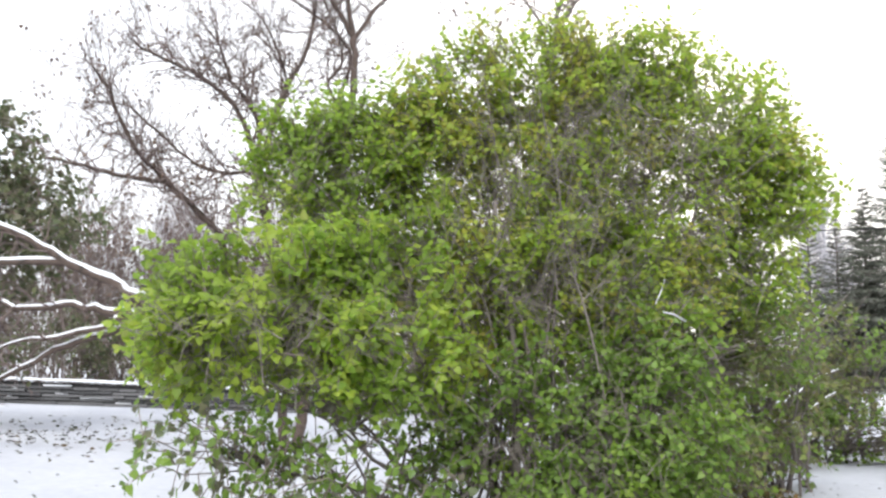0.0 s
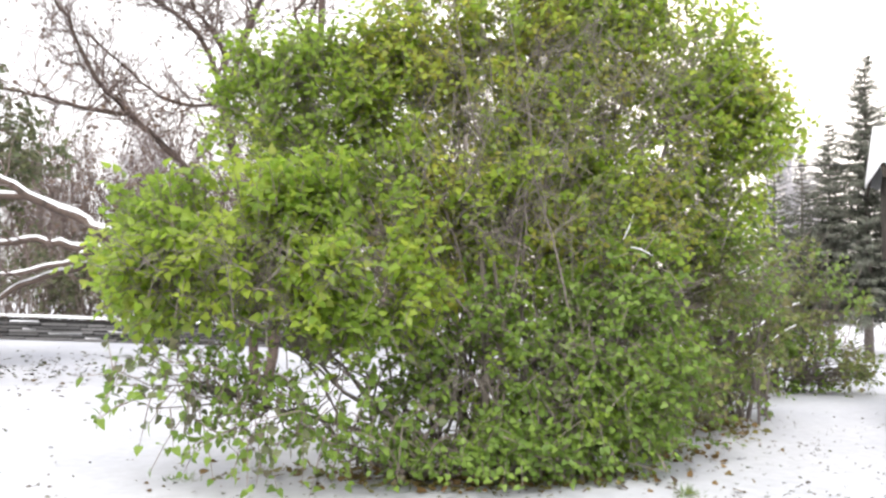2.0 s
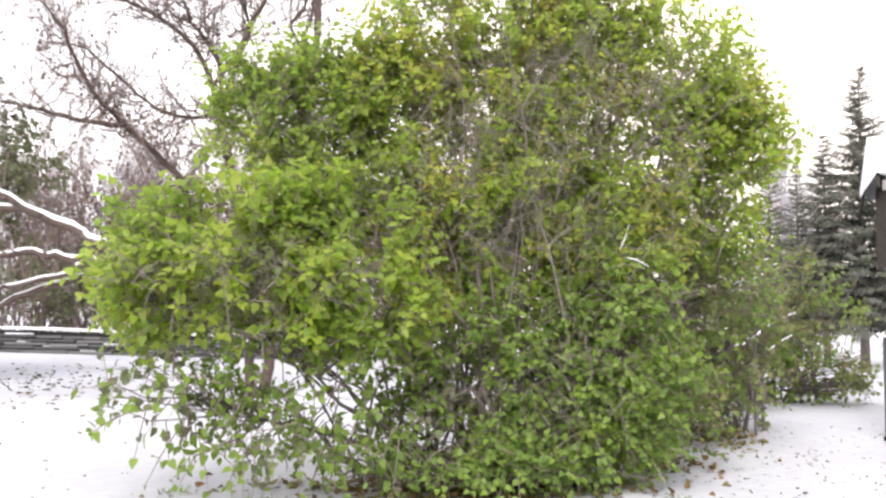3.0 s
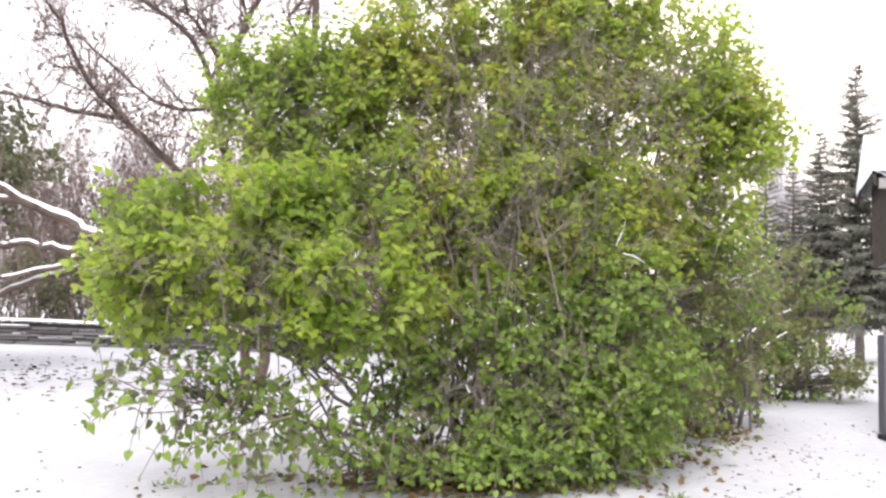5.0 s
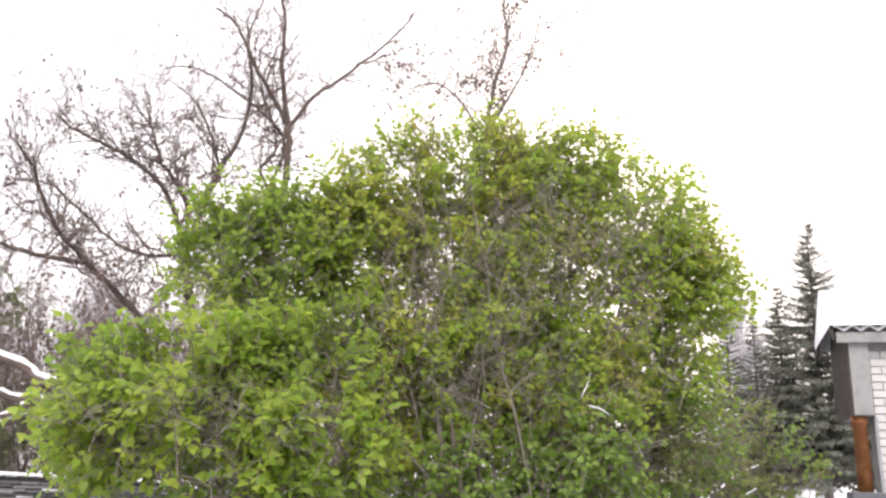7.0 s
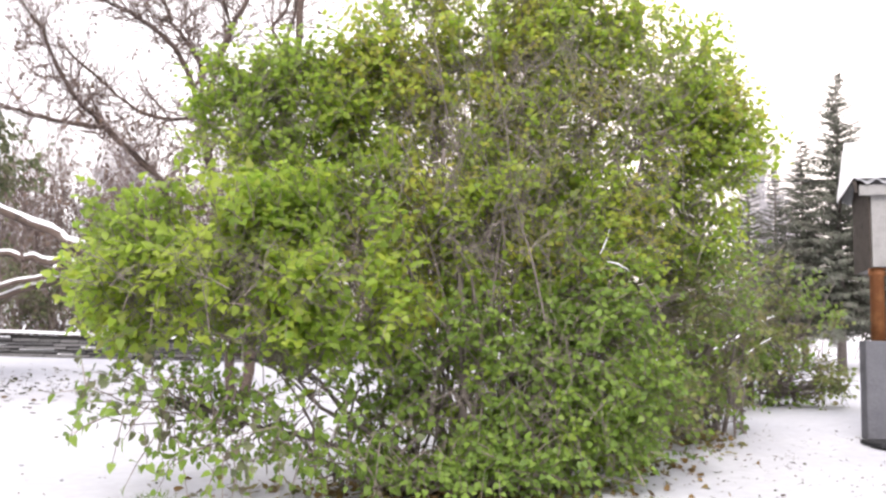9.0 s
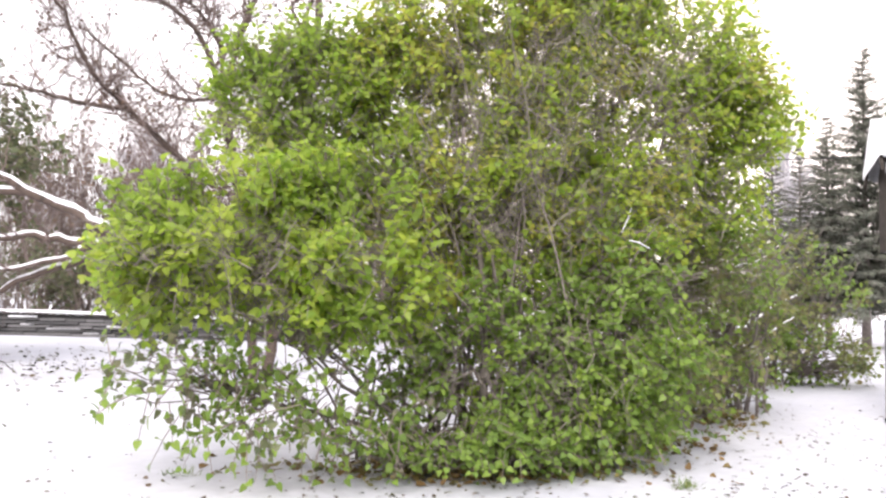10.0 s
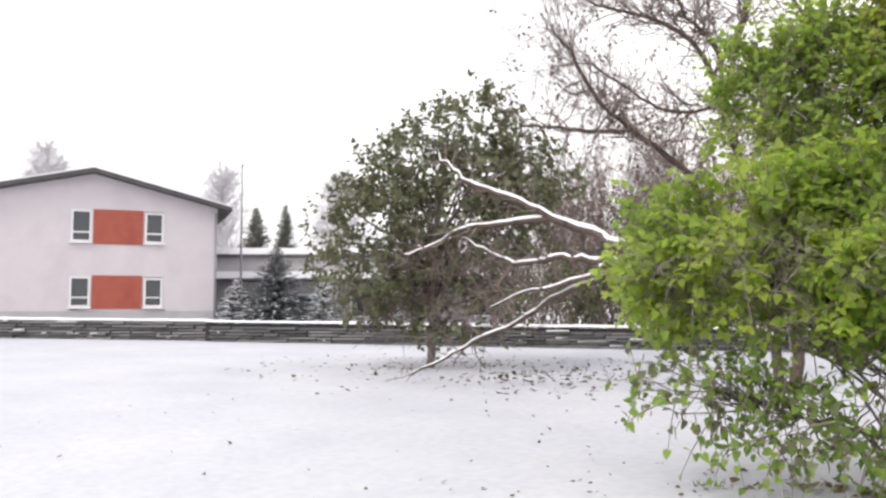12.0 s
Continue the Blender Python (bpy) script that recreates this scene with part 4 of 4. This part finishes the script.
def house():
    """Gable end of a two-storey house: pinkish render, red panels between the windows."""
    corner, left = Vector((-26.45, 24.4, 0)), Vector((-34.2, 13.9, 0))
    d = (left - corner).normalized()
    n = Vector((d.y, -d.x, 0))
    if n.dot(-corner) < 0:
        n = -n
    o = corner.copy()
    o.z = 0.97
    width, eave, ridge, mid = 9.2, 5.32, 6.5, 4.85
    t = thing("house", (corner.x, corner.y, 0.97), "two-storey house with pinkish rendered gable and red panels", "house")

    def B(lo, hi):
        bag = Bag()
        oriented(bag, o, d, n, lo, hi)
        return bag
    # window openings: along from, to, low, high
    wins = [(2.14, 2.87, 3.74, 5.0), (4.88, 5.64, 3.74, 5.03), (2.14, 2.87, 1.13, 2.32), (4.88, 5.64, 1.13, 2.35)]
    cols = [0, 2.14, 2.87, 4.88, 5.64, width]
    rows = [0.0, 1.13, 2.35, 3.74, 5.03, eave]
    wall = Bag()
    for i in range(len(cols) - 1):
        for j in range(len(rows) - 1):
            if i in (1, 3) and j in (1, 3):
                continue
            oriented(wall, o, d, n, (cols[i], -0.3, rows[j]), (cols[i + 1], 0, rows[j + 1]))
    k = len(wall.v)
    wall.add([o + d * x + n * y + Vector((0, 0, z)) for y in (0, -0.3) for x, z in ((0, eave), (width, eave), (width, eave + 0.15), (mid, ridge), (0, eave))],
             [(0, 1, 2, 3), (8, 7, 6, 5)])
    w = part("wall", wall, RENDER_PINK, t, "pinkish-white rendered wall", smooth=False)
    bm = bmesh.new()
    bm.from_mesh(w.data)
    bmesh.ops.remove_doubles(bm, verts=bm.verts, dist=0.002)
    bm.verts.index_update()
    seen = {}
    for f in bm.faces:
        seen.setdefault(tuple(sorted(v.index for v in f.verts)), []).append(f)
    bmesh.ops.delete(bm, geom=[f for fs in seen.values() if len(fs) > 1 for f in fs], context="FACES_ONLY")
    bm.to_mesh(w.data)
    bm.free()
    sides = Bag()
    oriented(sides, o, d, n, (0, -14, 0), (0.3, -0.302, eave))
    oriented(sides, o, d, n, (width - 0.3, -14, 0), (width, -0.302, eave))
    part("side_wall", sides, RENDER_PINK, t, smooth=False)
    part("plinth", B((-0.03, -0.2, -0.9), (width + 0.03, 0.04, 0.98)), PLINTH, t, "grey plinth", smooth=False)
    roof, snow = Bag(), Bag()
    for bag, z0, z1, ov in ((roof, 0.0, 0.17, 0.5), (snow, 0.174, 0.24, 0.42)):
        for xa, za, xb, zb in ((-0.55, eave - 0.18, mid, ridge), (mid, ridge, width + 1.2, eave - 0.1)):
            vs = [o + d * x + n * y + Vector((0, 0, z + dz)) for y in (ov, -14.5) for x, z, dz in ((xa, za, z0), (xb, zb, z0), (xb, zb, z1), (xa, za, z1))]
            bag.add(vs, [(0, 1, 2, 3), (7, 6, 5, 4), (0, 4, 5, 1), (1, 5, 6, 2), (2, 6, 7, 3), (3, 7, 4, 0)])
    r = part("roof", roof, FASCIA, t, "dark roof edge", smooth=False)
    part("roof_snow", snow, SNOW_CAP, r, "snow on the roof", smooth=False)
    for x0, x1, z0, z1 in ((2.93, 4.82, 3.66, 5.06), (2.93, 4.82, 1.06, 2.40)):
        part("panel", B((x0, -0.05, z0), (x1, 0.03, z1)), RED_PANEL, t, "brick-red facade panel", smooth=False)
    for x0, x1, z0, z1 in wins:
        wo = Bag()
        for lo, hi in (((x0, -0.12, z0), (x0 + 0.08, 0.03, z1)), ((x1 - 0.08, -0.12, z0), (x1, 0.03, z1)), ((x0 + 0.08, -0.12, z1 - 0.08), (x1 - 0.08, 0.03, z1)), ((x0 + 0.08, -0.12, z0), (x1 - 0.08, 0.03, z0 + 0.08)), ((x0 + 0.08, -0.1, z0 + 0.36), (x1 - 0.08, 0.02, z0 + 0.42))):
            oriented(wo, o, d, n, lo, hi)
        win = part("window", wo, WHITE_PAINT, t, "white-framed window", smooth=False)
        part("pane", B((x0 + 0.08, -0.09, z0 + 0.08), (x1 - 0.08, -0.07, z1 - 0.08)), GLASS, win, smooth=False)
        part("sill", B((x0 - 0.06, 0.032, z0 - 0.06), (x1 + 0.06, 0.14, z0)), WHITE_PAINT, win, smooth=False)
        part("curtain_wall", B((x0 - 0.1, -0.9, z0 - 0.1), (x1 + 0.1, -0.85, z1 + 0.1)), BOARD_GREY, win, smooth=False)
    dp = Bag()
    dp.tube([o + d * 0.06 + n * 0.08 + Vector((0, 0, z)) for z in (0.0, 2.5, eave - 0.25)], [0.05] * 3, 8)
    part("downpipe", dp, METAL_GREY, t)


def low_building():
    """The long flat-roofed building that joins the house."""
    a, b = Vector((-33.4, 29.0, 0)), Vector((-20.0, 39.5, 0))
    d = (b - a).normalized()
    n = Vector((d.y, -d.x, 0))
    if n.dot(-a) < 0:
        n = -n
    o = a.copy()
    o.z = 0.97
    L = (b - a).length
    t = thing("low_building", (a.x, a.y, 0.97), "long low grey building with snow on its flat roof", "building")
    for name, lo, hi, mat, lab in (("wall", (0, -6, -0.5), (L, 0, 3.8), RENDER_GREY, "grey rendered wall"), ("roof", (-0.2, -6.2, 3.8), (L + 0.2, 0.35, 3.95), FASCIA, ""), ("roof_snow", (-0.2, -6.2, 3.954), (L + 0.2, 0.33, 4.28), SNOW_CAP, "snow on the flat roof"),
                                   ("canopy", (0, 0.002, 2.55), (L, 1.6, 2.65), FASCIA, "long canopy"), ("canopy_snow", (0, 0.01, 2.654), (L, 1.58, 3.0), SNOW_CAP, "snow on the canopy")):
        bag = Bag()
        oriented(bag, o, d, n, lo, hi)
        part(name, bag, mat, t, lab, smooth=False)
    for i in range(5):
        x = 2.0 + i * 3.1
        bag = Bag()
        oriented(bag, o, d, n, (x, -0.02, 0.7), (x + 1.5, 0.03, 1.9))
        w = part("window", bag, WHITE_PAINT, t, smooth=False)
        bag = Bag()
        oriented(bag, o, d, n, (x + 0.08, 0.0, 0.78), (x + 1.42, 0.036, 1.82))
        part("pane", bag, GLASS, w, smooth=False)
    for i in range(6):
        x = 0.8 + i * 3.0
        bag = Bag()
        oriented(bag, o, d, n, (x, 1.4, -0.5), (x + 0.12, 1.52, 2.55))
        part("canopy_post", bag, METAL_GREY, t, smooth=False)
    m = thing("flagpole", (-28.0, 27.3, ground_z(-28.0, 27.3)), "tall thin grey mast beside the house", "pole")
    bag = Bag()
    bag.tube([(-28.0, 27.3, ground_z(-28.0, 27.3) - 0.1), (-28.0, 27.3, 5.0), (-28.0, 27.3, 8.7)], [0.06, 0.05, 0.03], 8)
    part("mast", bag, METAL_GREY, m)
    bag = Bag()
    bag.tube([(-28.0, 27.3, 8.7), (-28.0, 27.3, 8.78)], [0.07, 0.05], 8)
    part("cap", bag, METAL_GREY, m)


def porch():
    """Corner of a brick porch: box beam on a wooden post, corrugated roof with snow. Built square on, then turned."""
    ox, oy = 6.16, 10.0
    gz = ground_z(ox, oy)
    t = thing("brick_porch", (ox, oy, gz), "white brick porch with snowy corrugated roof and wooden post", "porch")

    def P(name, bag, mat, parent, label="", smooth=False, bevel=0.0):
        for i, v in enumerate(bag.v):
            bag.v[i] = v + Vector((ox, oy, 0))
        return part(name, bag, mat, parent, label, smooth=smooth, bevel=bevel)
    core = Bag()
    core.box((0.245, 0.14, gz - 0.2), (6.4, 0.5, 3.53))
    P("wall", core, MORTAR, t, "mortar between white bricks")
    x0, y0, ym, y1, z0, rise = -0.17, -0.1, 0.6, 1.36, 3.60, 0.8

    def roof_z(y):
        return z0 + (min(y, ym) - y0) * rise - max(0.0, y - ym) * rise
    beam = Bag()
    beam.box((0.0, 0.0, 2.52), (0.23, 1.3, 3.54))
    P("beam_casing", beam, BOARD_GREY, t, "grey boarded box beam", bevel=0.008)
    for i in range(7):
        ya, yb = 0.03 + i * 0.18, 0.03 + i * 0.18 + 0.174
        side = Bag()
        side.box((-0.025, ya, 2.51), (-0.003, yb, 3.5))
        for v, y in ((4, ya), (5, ya), (6, yb), (7, yb)):
            side.v[v].z = roof_z(y) - 0.05
        P("side_board", side, BOARD_DARK, t, "dark weathered board")
    lintel = Bag()
    lintel.box((x0 + 0.03, -0.07, 3.43), (6.4, -0.003, 3.56))
    P("eave_board", lintel, BOARD_GREY, t, "grey eave board")
    for ya, yb in ((y0, ym), (ym, y1)):
        verge = Bag()
        verge.box((x0 - 0.03, ya, 0), (x0 - 0.002, yb, 1))
        for v, y, dz in ((0, ya, -0.14), (1, ya, -0.14), (2, yb, -0.14), (3, yb, -0.14), (4, ya, -0.04), (5, ya, -0.04), (6, yb, -0.04), (7, yb, -0.04)):
            verge.v[v].z = roof_z(y) + dz
        P("verge_board", verge, BOARD_DARK, t, "dark verge board")
    sheet, snow = Bag(), Bag()
    n = 300
    for i in range(n + 1):
        x = x0 + (6.4 - x0) * i / n
        w = 0.03 * math.sin(x * 2 * math.pi / 0.2)
        sheet.v.extend([Vector((x, y, roof_z(y) + w + dz)) for dz in (0, -0.01) for y in (y0, ym, y1)])
        if i:
            a, b = (i - 1) * 6, i * 6
            sheet.f.extend([(a, b, b + 1, a + 1), (a + 1, b + 1, b + 2, a + 2), (a + 3, a + 4, b + 4, b + 3), (a + 4, a + 5, b + 5, b + 4), (a, a + 3, b + 3, b)])
    r = P("roof_sheet", sheet, METAL_GREY, t, "corrugated roofing sheet", smooth=True)
    k = 60
    for i in range(k + 1):
        x = x0 - 0.04 + (6.42 - x0) * i / k
        h = 0.11 + 0.02 * noise.noise((x * 2, 0, 0))
        for y, dz in ((y0 + 0.02, 0.035), (y0 + 0.05, h * 0.8), (y0 + 0.2, h), (ym, h), (y1, h), (y1, 0.0)):
            snow.v.append(Vector((x, y, roof_z(y) + dz)))
        if i:
            a, b = (i - 1) * 6, i * 6
            snow.f.extend([(a + q, b + q, b + q + 1, a + q + 1) for q in range(5)])
    snow.f.append((0, 1, 2, 3, 4, 5))
    P("roof_snow", snow, SNOW_CAP, r, "thick snow on the roof", smooth=True)
    post = Bag()
    post.tube([(0.07, 0.16, 1.59), (0.07, 0.16, 2.41), (0.07, 0.16, 2.415), (0.07, 0.16, 2.515)], [0.09, 0.085, 0.1, 0.1], 16)
    P("post", post, POST_WOOD, t, "orange-brown varnished wooden post", smooth=True)
    block = Bag()
    block.box((-0.12, -0.06, gz - 0.15), (0.34, 0.40, 1.59))
    P("post_block", block, CONCRETE, t, "grey concrete pier", bevel=0.015)
    pipe = Bag()
    pipe.tube([(0.25, 0.08, 2.5), (0.25, 0.08, 1.3), (0.25, 0.08, 0.5)], [0.022] * 3, 8)
    P("cable_pipe", pipe, METAL_GREY, t, "thin grey pipe", smooth=True)
    brick = Bag()
    brick.add([Vector(c) for c in ((0.004, 0, 0.004), (0.246, 0, 0.004), (0.246, 0, 0.084), (0.004, 0, 0.084), (0, 0.006, 0), (0.25, 0.006, 0), (0.25, 0.006, 0.088), (0, 0.006, 0.088), (0, 0.03, 0), (0.25, 0.03, 0), (0.25, 0.03, 0.088), (0, 0.03, 0.088))],
              [(0, 1, 2, 3), (0, 4, 5, 1), (1, 5, 6, 2), (2, 6, 7, 3), (3, 7, 4, 0), (4, 8, 9, 5), (5, 9, 10, 6), (6, 10, 11, 7), (7, 11, 8, 4)])
    me = brick.mesh("brick", BRICK_WHITE, smooth=False)
    for j in range(int((3.42 - gz) / 0.1)):
        for i in range(8):
            ob = new("brick", me)
            ob.parent = t
            ob.matrix_basis = Matrix.Translation((0.255 + i * 0.262 + (0.131 if j % 2 else 0), 0.122 + RNG.uniform(-0.003, 0.003), 0.02 + j * 0.1))
        if j % 2:
            ob = new("brick", me)
            ob.parent = t
            ob.matrix_basis = Matrix.Translation((0.255, 0.122, 0.02 + j * 0.1)) @ Matrix.Diagonal((0.48, 1, 1, 1))
    t.rotation_euler.z = radians(-22)
    # thin flat dark slab on the snow in front of the pier
    mx, my = 6.15, 9.75
    slab_thing = thing("dark_slab", (mx, my, ground_z(mx, my)), "flat dark slab lying in the snow by the porch", "mat")
    bag = Bag()
    bag.box((mx - 0.25, my - 0.25, ground_z(mx, my) + 0.005), (mx + 0.7, my + 0.2, ground_z(mx, my) + 0.06))
    part("mat", bag, DARK_MATTE, slab_thing, smooth=False, bevel=0.01)


def overhead_cable():
    a, b = Vector((2.0, 14.9, 4.5)), Vector((12.95, 22.6, 6.25))
    t = thing("cable", tuple(a), "thin dark cable slung between the trees", "cable")
    bag = Bag()
    bag.tube([a + (b - a) * s + Vector((0, 0, -0.5 * s * (1 - s))) for s in (0, 0.1, 0.2, 0.3, 0.4, 0.5, 0.6, 0.7, 0.8, 0.9, 1)], [0.014] * 11, 6)
    part("wire", bag, DARK_MATTE, t)


overhead_cable()
dry_wall((-20.8, 18.75), (-3.0, 25.2), 0.60, "low dry-stone wall with a cap of snow", 300)
dry_wall((-34.0, 13.0), (-20.95, 19.0), 0.62, "low dry-stone wall stretch set back, capped with snow", 0)
house()
low_building()
porch()

# ---- fallen leaves and grass ----
def scatter(name, label, count, spot, size, mat, lift=0.008, flat=0.25, shape=None):
    P, A, N, S = [], [], [], []
    for _ in range(count):
        x, y = spot()
        P.append((x, y, ground_z(x, y) + 0.035 * noise.noise((x * 0.5, y * 0.5, 0)) + 0.015 * noise.noise((x * 1.7, y * 1.7, 3)) + lift))
        A.append((RNG.normal(), RNG.normal(), RNG.normal() * flat))
        N.append((RNG.normal() * flat, RNG.normal() * flat, 1))
        S.append(size * RNG.uniform(0.5, 1.3))
    me = many(name, shape or leaf_shape(1.0, 0.75), P, A, N, S, mat)
    return tagged(part(name, me, None, None), label, "leaves", kind="stuff")


def disc(cx, cy, rx, ry):
    def spot():
        a, r = RNG.uniform(0, 2 * math.pi), math.sqrt(RNG.random())
        return cx + rx * r * math.cos(a), cy + ry * r * math.sin(a)
    return spot


def around(cx, cy, sx, sy):
    return lambda: (cx + RNG.normal(0, sx), cy + RNG.normal(0, sy))


scatter("fallen_leaves", "dark leaves fallen on the snow round the lilac", 380, around(0.9, 6.5, 2.0, 0.8), 0.042, LEAF_FALLEN)
scatter("fallen_leaves", "dark leaves strewn on the snow by the thicket", 650, around(3.9, 8.2, 1.4, 2.4), 0.034, LEAF_FALLEN)
scatter("fallen_leaves", "leaves strewn under the broadleaf tree", 700, around(-7.6, 14.8, 2.2, 1.8), 0.09, LEAF_FALLEN)
scatter("fallen_leaves", "a few leaves on the open snow", 90, disc(-4, 8, 6, 5), 0.05, LEAF_FALLEN)
scatter("leaf_litter", "golden and brown leaf litter at the lilac's foot", 1000, around(0.6, 7.45, 0.8, 0.28), 0.075, LEAF_GOLD, lift=0.02, flat=0.6)
scatter("leaf_litter", "orange-brown leaf litter along the edge of the thicket", 300, around(3.95, 10.5, 0.25, 0.5), 0.075, LEAF_GOLD, lift=0.02, flat=0.6)
scatter("leaf_litter", "brown leaf litter under the thicket", 300, around(2.75, 8.9, 0.3, 0.4), 0.075, LEAF_GOLD, lift=0.02, flat=0.6)


def tuft(x, y, n, spread, label):
    P = np.array([(x + RNG.normal(0, spread), y + RNG.normal(0, spread * 0.5), ground_z(x, y) + 0.01) for _ in range(n)])
    A = RNG.normal(0, 0.7, P.shape) + np.array((0, 0, 0.35))
    me = many("grass_tuft", blade_shape(1.0, 0.1), P, A, RNG.normal(0, 1, P.shape), RNG.uniform(0.05, 0.12, n), GRASS)
    tagged(part("grass_tuft", me, None, None), label, "grass", kind="stuff")


tuft(2.34, 6.75, 90, 0.06, "green grass tuft poking through the snow")
tuft(-1.75, 7.0, 45, 0.07, "yellowish grass tuft poking through the snow")
